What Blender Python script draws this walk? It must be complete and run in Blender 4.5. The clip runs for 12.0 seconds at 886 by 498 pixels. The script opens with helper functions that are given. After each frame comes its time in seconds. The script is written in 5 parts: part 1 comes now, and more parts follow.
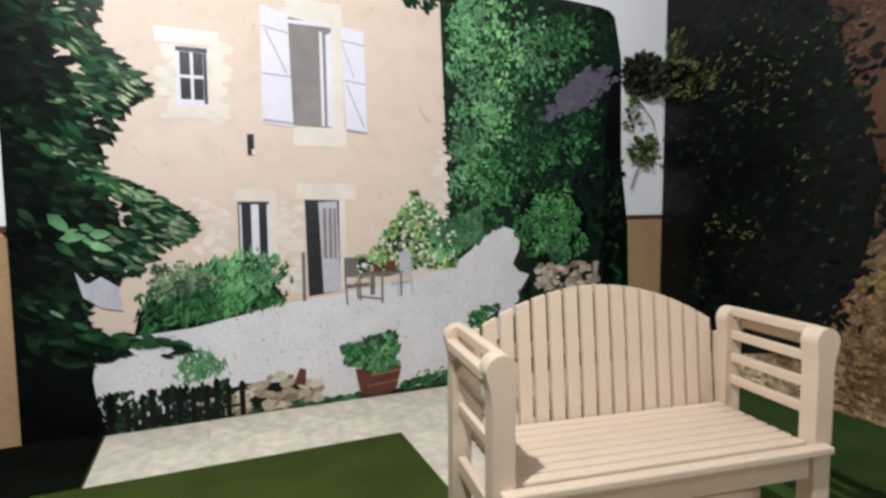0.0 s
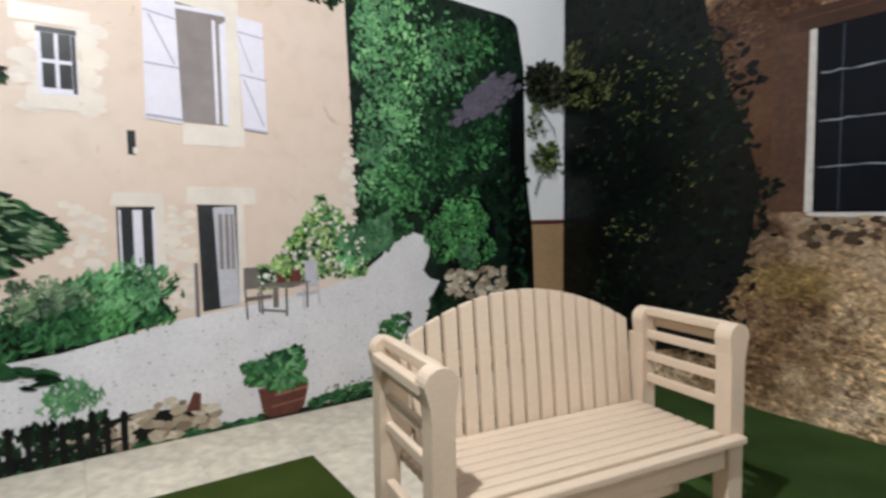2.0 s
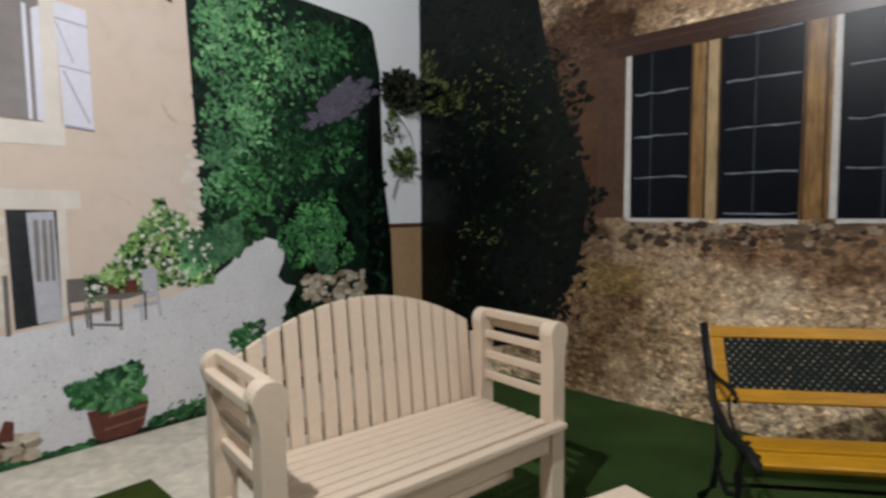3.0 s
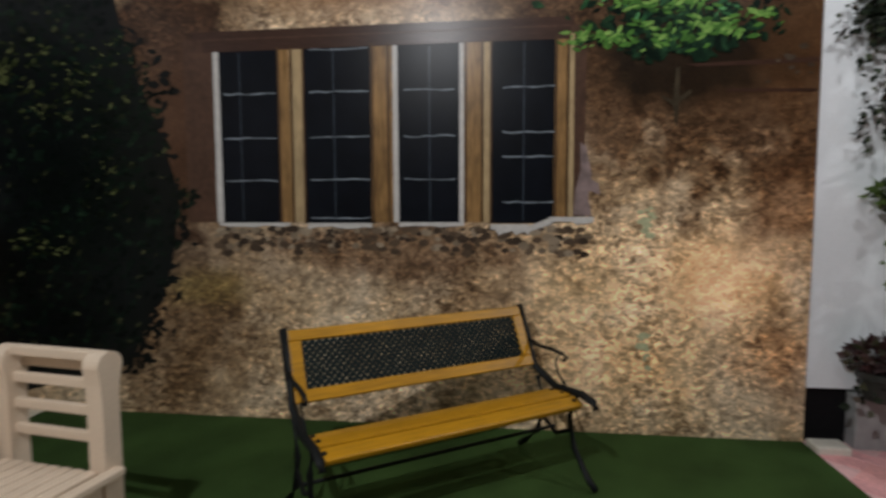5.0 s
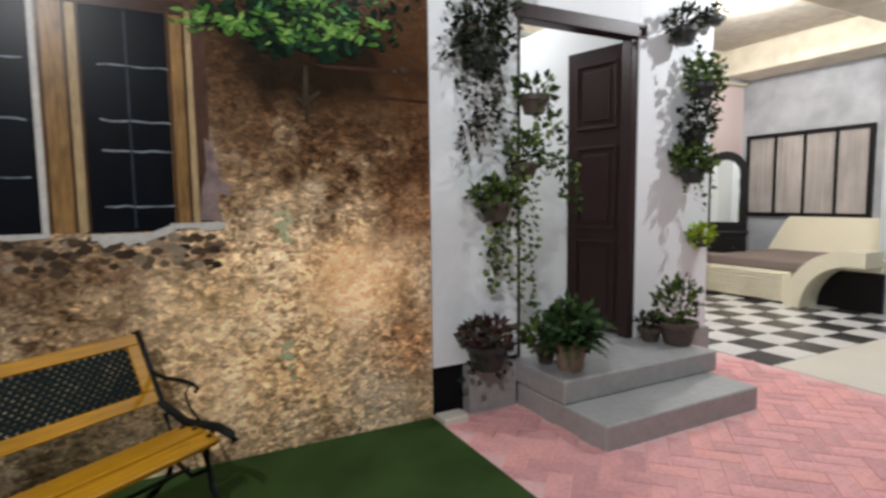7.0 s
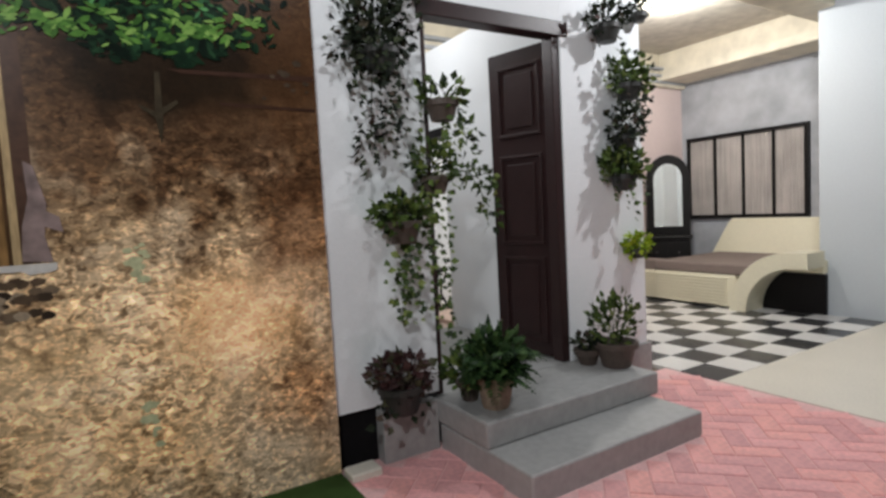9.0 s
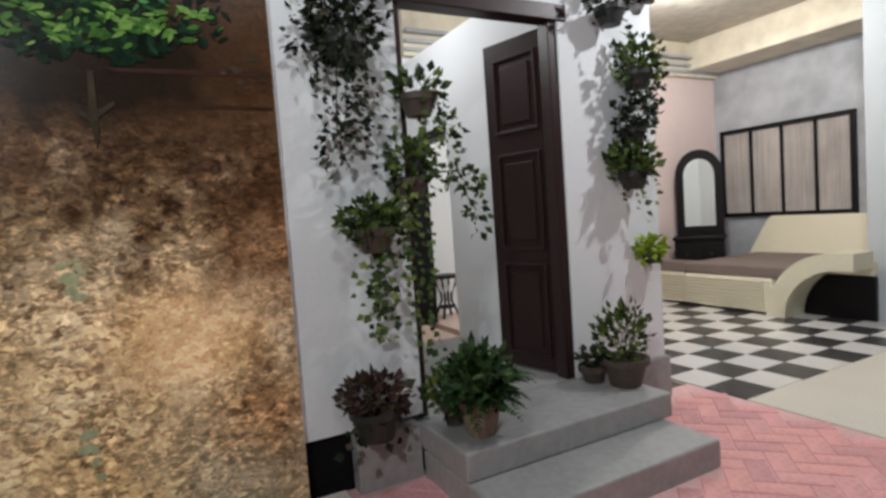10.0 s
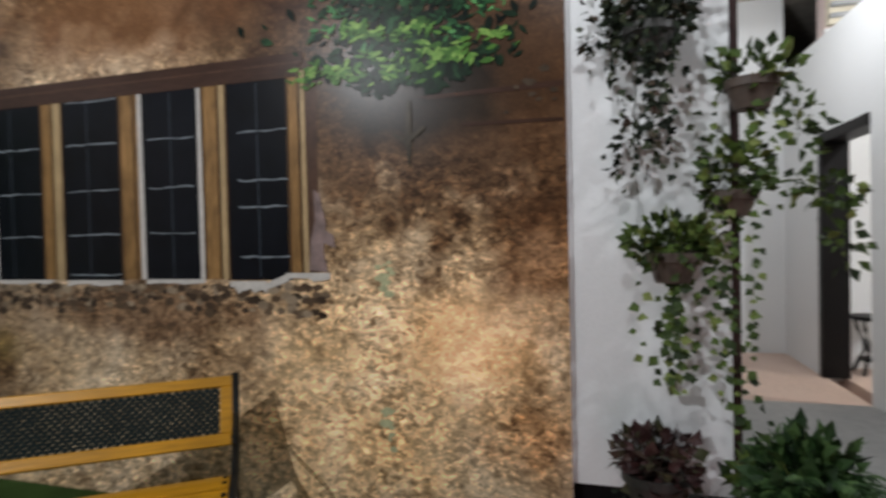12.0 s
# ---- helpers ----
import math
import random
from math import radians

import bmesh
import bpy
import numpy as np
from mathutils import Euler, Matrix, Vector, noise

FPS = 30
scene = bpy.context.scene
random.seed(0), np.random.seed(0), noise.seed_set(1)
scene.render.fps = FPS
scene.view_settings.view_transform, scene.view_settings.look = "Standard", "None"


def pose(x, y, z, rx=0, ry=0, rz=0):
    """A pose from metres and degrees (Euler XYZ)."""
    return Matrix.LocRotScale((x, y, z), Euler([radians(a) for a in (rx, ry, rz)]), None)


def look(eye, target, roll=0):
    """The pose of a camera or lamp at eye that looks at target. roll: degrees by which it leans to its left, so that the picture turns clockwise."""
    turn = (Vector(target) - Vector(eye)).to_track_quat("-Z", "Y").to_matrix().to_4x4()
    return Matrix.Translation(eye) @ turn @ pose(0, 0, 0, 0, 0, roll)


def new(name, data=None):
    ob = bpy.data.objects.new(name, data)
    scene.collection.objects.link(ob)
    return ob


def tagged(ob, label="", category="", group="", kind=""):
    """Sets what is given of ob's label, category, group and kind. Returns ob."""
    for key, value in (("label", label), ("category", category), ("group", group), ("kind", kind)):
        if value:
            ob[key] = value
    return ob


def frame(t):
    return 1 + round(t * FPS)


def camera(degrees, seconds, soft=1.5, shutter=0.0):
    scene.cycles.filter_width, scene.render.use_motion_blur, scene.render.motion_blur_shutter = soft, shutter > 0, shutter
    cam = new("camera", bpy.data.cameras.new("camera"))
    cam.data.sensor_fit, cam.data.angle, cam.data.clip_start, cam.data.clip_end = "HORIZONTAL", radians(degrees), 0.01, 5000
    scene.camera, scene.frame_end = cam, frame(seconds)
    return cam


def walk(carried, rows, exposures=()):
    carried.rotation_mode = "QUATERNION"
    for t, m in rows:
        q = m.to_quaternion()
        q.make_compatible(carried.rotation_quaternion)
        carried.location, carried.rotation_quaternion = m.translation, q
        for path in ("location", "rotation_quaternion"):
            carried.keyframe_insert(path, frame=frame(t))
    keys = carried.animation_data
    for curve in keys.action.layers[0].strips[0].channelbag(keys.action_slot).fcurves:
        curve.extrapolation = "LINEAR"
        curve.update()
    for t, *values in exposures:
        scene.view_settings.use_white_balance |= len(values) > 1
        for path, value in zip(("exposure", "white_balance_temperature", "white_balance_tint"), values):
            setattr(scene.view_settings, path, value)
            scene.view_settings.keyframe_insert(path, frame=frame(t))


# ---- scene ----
cam = camera(77.5, 12.0, soft=2.8, shutter=0.4)
PATH = [
    (0, (0.339, 0.699, 1.168), (1.121, 2.532, 1.007), -0.4),
    (0.5, (0.309, 0.804, 1.167), (1.094, 2.638, 1.025), -0.7),
    (1, (0.306, 0.843, 1.162), (1.111, 2.668, 1.016), -1.0),
    (1.5, (0.3, 0.848, 1.154), (1.231, 2.612, 1.006), -0.9),
    (2, (0.306, 0.848, 1.151), (1.424, 2.501, 1.016), -0.6),
    (2.5, (0.342, 0.824, 1.163), (1.644, 2.336, 1.032), -0.3),
    (4.5, (0.44, 0.499, 1.241), (2.326, 1.139, 1.06), -0.7),
    (5, (0.569, 0.558, 1.219), (2.548, 0.799, 1.062), -0.2),
    (5.5, (0.681, 0.613, 1.212), (2.669, 0.461, 1.056), -0.1),
    (6, (0.745, 0.566, 1.234), (2.682, 0.097, 1.058), -0.3),
    (6.5, (0.764, 0.523, 1.243), (2.612, -0.222, 1.067), -0.4),
    (7, (0.761, 0.416, 1.252), (2.529, -0.502, 1.071), -0.7),
    (7.5, (0.754, 0.262, 1.266), (2.446, -0.79, 1.091), -0.8),
    (9.5, (1.019, -0.189, 1.278), (2.738, -1.201, 1.144), -4.0),
    (10, (1.048, -0.416, 1.275), (2.818, -1.338, 1.148), -4.1),
    (10.5, (1.088, -0.608, 1.3), (2.955, -1.318, 1.198), -3.7),
    (11, (1.175, -0.788, 1.268), (3.123, -1.242, 1.23), -2.8),
    (11.5, (1.224, -0.926, 1.281), (3.224, -0.886, 1.259), -2.0),
    (12, (1.22, -1.044, 1.306), (3.145, -0.503, 1.265), -1.3),
]
EXPOSURES = [(0, 0.76), (1.5, 0.76), (2.5, 0.55), (4.5, -0.08), (5.5, 0.16), (6.5, 0.30), (7.5, 0.28), (9.5, 0.02), (11.0, -0.02), (12.0, 0.22)]
walk(cam, [(t, look(eye, target, roll)) for t, eye, target, roll in PATH], EXPOSURES)

# ---- light ----
world = bpy.data.worlds.new("world")
scene.world = world
world.use_nodes = True
world.node_tree.nodes["Background"].inputs[0].default_value = (0.75, 0.8, 0.9, 1)
world.node_tree.nodes["Background"].inputs[1].default_value = 0.006


def lamp(x, y, z, watts, colour, radius=0.06):
    data = bpy.data.lights.new("bulb_light", "POINT")
    data.energy, data.color, data.shadow_soft_size = watts, colour, radius
    ob = new("bulb_light", data)
    ob.location = (x, y, z)
    return ob


LAMPS = [
    (0.08, 1.35, 3.16, 215, (0.95, 0.97, 1.0)),
    (2.25, -0.95, 3.10, 34, (0.95, 0.97, 1.0)),
    (2.45, -3.75, 3.05, 96, (0.95, 0.97, 1.0)),
    (4.55, -5.10, 3.10, 100, (1.0, 0.98, 0.95)),
    (4.90, -1.75, 2.78, 27, (0.95, 0.97, 1.0)),
]
for row in LAMPS:
    lamp(*row, radius=0.035)


# ---- materials ----
def nodes_of(name, rough=0.6, metal=0.0, gloss=0.5):
    m = bpy.data.materials.new(name)
    m.use_nodes = True
    nt = m.node_tree
    b = nt.nodes["Principled BSDF"]
    b.inputs["Roughness"].default_value = rough
    b.inputs["Metallic"].default_value = metal
    b.inputs["Specular IOR Level"].default_value = gloss
    return m, nt, b


def ramp_node(nt, fac, stops):
    r = nt.nodes.new("ShaderNodeValToRGB")
    e = r.color_ramp.elements
    while len(e) < len(stops):
        e.new(0.5)
    for k, (pos, col) in enumerate(stops):
        e[k].position, e[k].color = pos, (*col, 1)
    nt.links.new(fac, r.inputs[0])
    return r.outputs[0]


def noise_node(nt, scale, detail=4.0, coord="Object", stretch=None, distort=0.0):
    c = nt.nodes.new("ShaderNodeTexCoord").outputs[coord]
    if stretch:
        mp = nt.nodes.new("ShaderNodeMapping")
        mp.inputs["Scale"].default_value = stretch
        nt.links.new(c, mp.inputs[0])
        c = mp.outputs[0]
    n = nt.nodes.new("ShaderNodeTexNoise")
    n.inputs["Scale"].default_value, n.inputs["Detail"].default_value = scale, detail
    n.inputs["Distortion"].default_value = distort
    nt.links.new(c, n.inputs["Vector"])
    return n.outputs["Fac"]


def mix_node(nt, fac, a, b, kind="MIX"):
    m = nt.nodes.new("ShaderNodeMix")
    m.data_type, m.blend_type = "RGBA", kind
    for sock, v in ((m.inputs[0], fac), (m.inputs[6], a), (m.inputs[7], b)):
        if isinstance(v, (int, float)):
            sock.default_value = v
        elif isinstance(v, tuple):
            sock.default_value = (*v, 1)
        else:
            nt.links.new(v, sock)
    return m.outputs[2]


def bump_node(nt, b, height, strength, dist=0.01):
    n = nt.nodes.new("ShaderNodeBump")
    n.inputs["Strength"].default_value, n.inputs["Distance"].default_value = strength, dist
    nt.links.new(height, n.inputs["Height"])
    nt.links.new(n.outputs[0], b.inputs["Normal"])


def surface(name, colour, var=0.15, fine=60.0, coarse=2.5, rough=0.6, bump=0.2, metal=0.0, stretch=None, island=0.0, gloss=0.5, objvar=0.0):
    """Paint, wood, stone or leaf with grain at a fine and a coarse scale."""
    m, nt, b = nodes_of(name, rough, metal, gloss)
    lo = tuple(max(0.0, c * (1 - var)) for c in colour)
    hi = tuple(min(1.0, c * (1 + var)) for c in colour)
    f = noise_node(nt, fine, 5, stretch=stretch)
    g = noise_node(nt, coarse, 3)
    col = mix_node(nt, 0.45, ramp_node(nt, f, [(0.3, lo), (0.7, hi)]), ramp_node(nt, g, [(0.3, lo), (0.72, hi)]))
    if island or objvar:
        src = nt.nodes.new("ShaderNodeNewGeometry").outputs["Random Per Island"] if island else nt.nodes.new("ShaderNodeObjectInfo").outputs["Random"]
        k = island or objvar
        tint = ramp_node(nt, src, [(0.0, (1 - k,) * 3), (0.5, (1, 1, 1)), (1.0, (1 + k * 0.2, 1, 1 - k * 0.4))])
        col = mix_node(nt, 1.0, col, tint, "MULTIPLY")
    nt.links.new(col, b.inputs["Base Color"])
    if bump:
        bump_node(nt, b, f, bump, 0.004)
    return m


def leaf_paint(name, stops, rough=0.5, gloss=0.3, clump=0.0):
    """Leaves whose colour changes from leaf to leaf, and in prints from clump to clump."""
    m, nt, b = nodes_of(name, rough, 0, gloss)
    src = nt.nodes.new("ShaderNodeNewGeometry").outputs["Random Per Island"]
    col = ramp_node(nt, src, stops)
    n = noise_node(nt, 40, 2)
    col = mix_node(nt, 0.35, col, mix_node(nt, 1.0, col, ramp_node(nt, n, [(0.3, (0.5, 0.5, 0.5)), (0.7, (1.3, 1.3, 1.2))]), "MULTIPLY"))
    if clump:
        big = ramp_node(nt, noise_node(nt, clump, 5, distort=0.5), [(0.33, (0.34, 0.37, 0.42)), (0.5, (1.0, 1.0, 1.0)), (0.67, (1.9, 1.8, 1.6))])
        col = mix_node(nt, 1.0, col, big, "MULTIPLY")
    nt.links.new(col, b.inputs["Base Color"])
    return m


M = {}
M["white_wall"] = surface("white_wall_paint", (0.84, 0.86, 0.88), 0.05, 70, 1.3, 0.8, 0.06)
M["grey_paint"] = surface("grey_floor_paint", (0.355, 0.355, 0.35), 0.18, 25, 3, 0.5, 0.15)
M["grey_wall"] = surface("grey_wall_paint", (0.44, 0.46, 0.49), 0.28, 4, 1.3, 0.7, 0.1)
M["pink_wall"] = surface("pink_wall_paint", (0.80, 0.66, 0.64), 0.06, 40, 1.2, 0.75, 0.1)
M["column"] = surface("pale_blue_grey_paint", (0.50, 0.54, 0.57), 0.06, 60, 0.8, 0.7, 0.1)
M["cream_plaster"] = surface("cream_plaster", (0.72, 0.665, 0.54), 0.22, 6, 1.2, 0.8, 0.15)
M["dado"] = surface("tan_dado", (0.42, 0.27, 0.14), 0.15, 40, 2, 0.6, 0.1)
M["rail"] = surface("brown_rail", (0.10, 0.03, 0.02), 0.2, 40, 2, 0.5, 0.1)
M["black_base"] = surface("black_base_paint", (0.006, 0.006, 0.007), 0.3, 40, 3, 0.7, 0.1, gloss=0.15)
# dark grey for unseen enclosing surfaces, chosen to deepen the shadows
M["dim_wall"] = surface("dim_enclosure_grey", (0.10, 0.098, 0.095), 0.12, 30, 0.8, 0.9, 0.1, gloss=0.2)
M["ceiling"] = surface("ceiling_paint", (0.50, 0.465, 0.40), 0.28, 9, 1.1, 0.85, 0.1)
# near-black stand-in for the shadow on the floor at the left
M["shade_floor"] = surface("shade_black_floor", (0.006, 0.007, 0.005), 0.5, 60, 4, 1.0, 0.5, gloss=0.0)
M["turf"] = surface("artificial_turf", (0.038, 0.074, 0.019), 0.55, 260, 3, 0.9, 0.9, gloss=0.1)
M["turf_olive"] = surface("olive_artificial_turf", (0.050, 0.075, 0.013), 0.5, 260, 3, 0.9, 0.9, gloss=0.1)
M["sand_slab"] = surface("sandy_paving", (0.76, 0.69, 0.57), 0.3, 16, 3.5, 0.85, 0.4, objvar=0.03)
M["joint"] = surface("dusty_joint", (0.22, 0.17, 0.14), 0.25, 60, 4, 0.9, 0.3)
M["paver"] = surface("pink_paver", (0.78, 0.39, 0.39), 0.26, 40, 4, 0.75, 0.4, objvar=0.2)
M["paver_bed"] = surface("pale_pink_mortar", (0.78, 0.48, 0.47), 0.2, 50, 3, 0.9, 0.3)
M["tile_white"] = surface("white_tile", (0.74, 0.73, 0.71), 0.06, 30, 3, 0.25, 0.0, objvar=0.08)
M["tile_black"] = surface("black_tile", (0.055, 0.055, 0.058), 0.25, 30, 3, 0.25, 0.0, objvar=0.2)
M["cream_floor"] = surface("cream_terrazzo", (0.70, 0.66, 0.57), 0.12, 60, 1.4, 0.4, 0.05)
M["pink_floor"] = surface("pale_pink_stone", (0.66, 0.50, 0.42), 0.15, 30, 2, 0.5, 0.1)
M["door_wood"] = surface("dark_door_wood", (0.026, 0.009, 0.009), 0.35, 30, 3, 0.42, 0.15, stretch=(6, 6, 0.6))
M["bench_paint"] = surface("cream_bench_paint", (0.68, 0.545, 0.415), 0.07, 30, 3, 0.55, 0.1, stretch=(1, 4, 4))
M["yellow_wood"] = surface("varnished_yellow_wood", (0.50, 0.235, 0.007), 0.34, 14, 3, 0.38, 0.15, stretch=(0.6, 8, 8))
M["cast_iron"] = surface("black_cast_iron", (0.006, 0.007, 0.007), 0.3, 60, 6, 0.6, 0.2, gloss=0.25)
M["lattice"] = surface("dark_green_lattice", (0.007, 0.017, 0.018), 0.3, 50, 5, 0.55, 0.1, gloss=0.3)
M["terracotta"] = surface("weathered_terracotta", (0.26, 0.19, 0.14), 0.3, 40, 5, 0.85, 0.3)
M["brown_pot"] = surface("brown_plastic_pot", (0.085, 0.062, 0.05), 0.25, 40, 4, 0.6, 0.1)
M["dark_pot"] = surface("dark_plastic_pot", (0.03, 0.03, 0.028), 0.2, 40, 4, 0.5, 0.1)
M["soil"] = surface("potting_soil", (0.035, 0.022, 0.015), 0.4, 120, 8, 0.95, 0.8)
M["wire"] = surface("basket_wire", (0.08, 0.08, 0.08), 0.2, 60, 5, 0.4, 0.0, metal=0.8)
M["bed_cream"] = surface("cream_leatherette", (0.72, 0.68, 0.52), 0.06, 40, 2, 0.45, 0.08)
M["mattress"] = surface("grey_brown_mattress", (0.21, 0.165, 0.145), 0.12, 80, 3, 0.9, 0.2)
M["black_wood"] = surface("black_lacquer", (0.006, 0.005, 0.005), 0.2, 30, 3, 0.5, 0.0, gloss=0.2)
M["curtain"] = surface("grey_beige_curtain", (0.42, 0.385, 0.36), 0.42, 26, 2, 0.85, 0.1, stretch=(3, 3, 0.05))
M["lamp_shell"] = surface("white_lamp_shell", (0.8, 0.8, 0.78), 0.04, 40, 3, 0.4, 0.0)
M["leaf_green"] = leaf_paint("green_leaves", [(0, (0.012, 0.024, 0.006)), (0.45, (0.042, 0.074, 0.014)), (0.8, (0.095, 0.15, 0.03)), (1, (0.20, 0.24, 0.07))], 0.55, 0.25)
M["leaf_fern"] = leaf_paint("fern_leaves", [(0, (0.008, 0.022, 0.008)), (0.5, (0.026, 0.062, 0.018)), (1, (0.07, 0.13, 0.04))], 0.55, 0.25)
M["leaf_dark"] = leaf_paint("dark_leaves", [(0, (0.007, 0.010, 0.007)), (0.6, (0.022, 0.031, 0.018)), (0.9, (0.06, 0.072, 0.04)), (1, (0.085, 0.05, 0.045))], 0.7, 0.15)
M["leaf_lime"] = leaf_paint("lime_leaves", [(0, (0.14, 0.22, 0.01)), (0.5, (0.30, 0.42, 0.02)), (1, (0.42, 0.50, 0.04))])
M["leaf_red"] = leaf_paint("purple_leaves", [(0, (0.03, 0.012, 0.012)), (0.6, (0.07, 0.03, 0.03)), (1, (0.05, 0.06, 0.025))])
mm, nt_, b_ = nodes_of("mirror_glass", 0.03, 1.0)
b_.inputs["Base Color"].default_value = (0.8, 0.85, 0.85, 1)
M["mirror"] = mm
mm, nt_, b_ = nodes_of("glowing_bulb", 0.4)
b_.inputs["Emission Color"].default_value = (1, 0.95, 0.85, 1)
b_.inputs["Emission Strength"].default_value = 6
M["bulb"] = mm


# ---- mesh helpers ----
def part(name, bm, material, parent=None, label="", smooth=False, kind=""):
    me = bpy.data.meshes.new(name)
    bm.to_mesh(me)
    bm.free()
    me.materials.append(material)
    if smooth:
        for p in me.polygons:
            p.use_smooth = True
    ob = new(name, me)
    if parent is not None:
        ob.parent = parent
    return tagged(ob, label, kind=kind)


def thing(name, m, label, category, group="", kind=""):
    ob = new(name)
    ob.empty_display_size = 0.1
    ob.matrix_world = m
    return tagged(ob, label, category, group, kind)


def add_box(bm, x0, x1, y0, y1, z0, z1, bevel=0.0, m=None):
    made = bmesh.ops.create_cube(bm, size=1.0)["verts"]
    t = Matrix.Translation(((x0 + x1) / 2, (y0 + y1) / 2, (z0 + z1) / 2)) @ Matrix.Diagonal((x1 - x0, y1 - y0, z1 - z0, 1))
    bmesh.ops.transform(bm, matrix=(m @ t if m else t), verts=made)
    if bevel:
        edges = list({e for v in made for e in v.link_edges})
        bmesh.ops.bevel(bm, geom=edges, offset=bevel, segments=2, affect="EDGES", profile=0.5)


def box(x0, x1, y0, y1, z0, z1, bevel=0.0, m=None):
    bm = bmesh.new()
    add_box(bm, x0, x1, y0, y1, z0, z1, bevel, m)
    return bm


def tube(points, radius, sides=8, bm=None, taper=None):
    """A round bar along points."""
    bm = bm or bmesh.new()
    pts = [Vector(p) for p in points]
    rings = []
    for i, p in enumerate(pts):
        d = (pts[min(i + 1, len(pts) - 1)] - pts[max(i - 1, 0)]).normalized()
        a = d.orthogonal().normalized() if abs(d.z) < 0.95 else d.cross(Vector((0, 1, 0))).normalized()
        b = d.cross(a)
        r = radius if taper is None else radius + (taper - radius) * i / (len(pts) - 1)
        rings.append([bm.verts.new(p + (a * math.cos(2 * math.pi * k / sides) + b * math.sin(2 * math.pi * k / sides)) * r) for k in range(sides)])
    for r0, r1 in zip(rings, rings[1:]):
        for k in range(sides):
            bm.faces.new((r0[k], r0[(k + 1) % sides], r1[(k + 1) % sides], r1[k]))
    bm.faces.new(rings[0][::-1])
    bm.faces.new(rings[-1])
    bmesh.ops.recalc_face_normals(bm, faces=bm.faces[:])
    return bm


def lathe(profile, sides=20, bm=None, m=None):
    """A turned shape from (radius, height) pairs."""
    bm = bm or bmesh.new()
    rings = []
    for r, z in profile:
        ring = []
        for k in range(sides):
            a = 2 * math.pi * k / sides
            p = Vector((r * math.cos(a), r * math.sin(a), z))
            ring.append(bm.verts.new(m @ p if m else p))
        rings.append(ring)
    for r0, r1 in zip(rings, rings[1:]):
        for k in range(sides):
            bm.faces.new((r0[k], r0[(k + 1) % sides], r1[(k + 1) % sides], r1[k]))
    bm.faces.new(rings[0][::-1])
    bm.faces.new(rings[-1])
    return bm


def prism(outline, depth, m=None, bm=None):
    """An outline in x and z, made thick along y."""
    bm = bm or bmesh.new()
    f = [bm.verts.new((x, 0, z)) for x, z in outline]
    g = [bm.verts.new((x, depth, z)) for x, z in outline]
    bm.faces.new(f)
    bm.faces.new(g[::-1])
    n = len(f)
    for k in range(n):
        bm.faces.new((f[k], g[k], g[(k + 1) % n], f[(k + 1) % n]))
    bmesh.ops.recalc_face_normals(bm, faces=bm.faces[:])
    if m:
        bmesh.ops.transform(bm, matrix=m, verts=bm.verts[:])
    return bm


def setting(name, bm, material, label, category):
    return tagged(part(name, bm, material), label, category, kind="structure")


# ---- the large structure ----
WALL_Y, WALL_X, PORCH_X, TOP = 3.9, 3.5, 3.53, 3.3
setting("ground", box(-3.2, 9.0, -9.0, 4.3, -0.25, -0.035), M["joint"], "dusty bare sub-floor under paving and turf", "floor")
setting("ceiling", box(PORCH_X, 9.0, -9.0, 4.3, TOP, TOP + 0.15), M["ceiling"], "plain cream painted ceiling", "ceiling")
# never in view; its dark colour keeps bounce off the court
setting("ceiling_court", box(-3.2, PORCH_X, -9.0, 4.3, TOP, TOP + 0.15), M["dim_wall"], "unseen ceiling over the turf court, made dark to cut bounced light", "ceiling")
# corner walls: white plaster above a tan dado with a brown rail
wall_n = setting("wall_north", box(-3.2, 3.7, WALL_Y + 0.012, WALL_Y + 0.2, 1.08, TOP), M["white_wall"], "white plaster wall behind the garden mural", "wall")
part("dado", box(-3.2, 3.7, WALL_Y + 0.008, WALL_Y + 0.2, -0.03, 1.05), M["dado"], wall_n, "tan painted dado")
part("dado_rail", box(-3.2, 3.7, WALL_Y + 0.002, WALL_Y + 0.2, 1.05, 1.08), M["rail"], wall_n, "dark brown rail")
setting("wall_east", box(WALL_X + 0.012, WALL_X + 0.2, -0.93, 3.9, -0.03, TOP), M["white_wall"], "plaster wall behind the stone mural", "wall")
# invented wall out of view, dark so that it returns little fill
setting("wall_west", box(-3.2, -3.0, -9.0, 4.1, -0.03, TOP), M["dim_wall"], "unseen added side wall, made dark to cut bounced light", "wall")
setting("wall_south", box(-3.0, 9.0, -9.0, -8.8, -0.03, TOP), M["white_wall"], "plain white end wall", "wall")
setting("wall_far_east", box(8.8, 9.0, -8.8, 4.1, -0.03, TOP), M["white_wall"], "plain white far wall", "wall")
setting("wall_back_room", box(3.7, 8.8, 3.0, 3.2, -0.03, TOP), M["white_wall"], "plain white wall of the back room", "wall")

# porch wall with its doorway
D0, D1, DZ0, DZ1 = -1.53, -2.53, 0.26, 2.33
porch = setting("wall_porch", box(PORCH_X, PORCH_X + 0.14, D0, -0.93, 0.285, TOP), M["white_wall"], "white painted porch wall hung with plant baskets", "wall")
part("pier", box(PORCH_X, PORCH_X + 0.14, -3.27, D1, 0.26, TOP), M["white_wall"], porch)
part("lintel", box(PORCH_X + 0.001, PORCH_X + 0.139, D1, D0, DZ1, TOP), M["white_wall"], porch)
part("black_base", box(PORCH_X + 0.03, PORCH_X + 0.14, -1.16, -0.93, -0.03, 0.285), M["black_base"], porch, "black painted base")
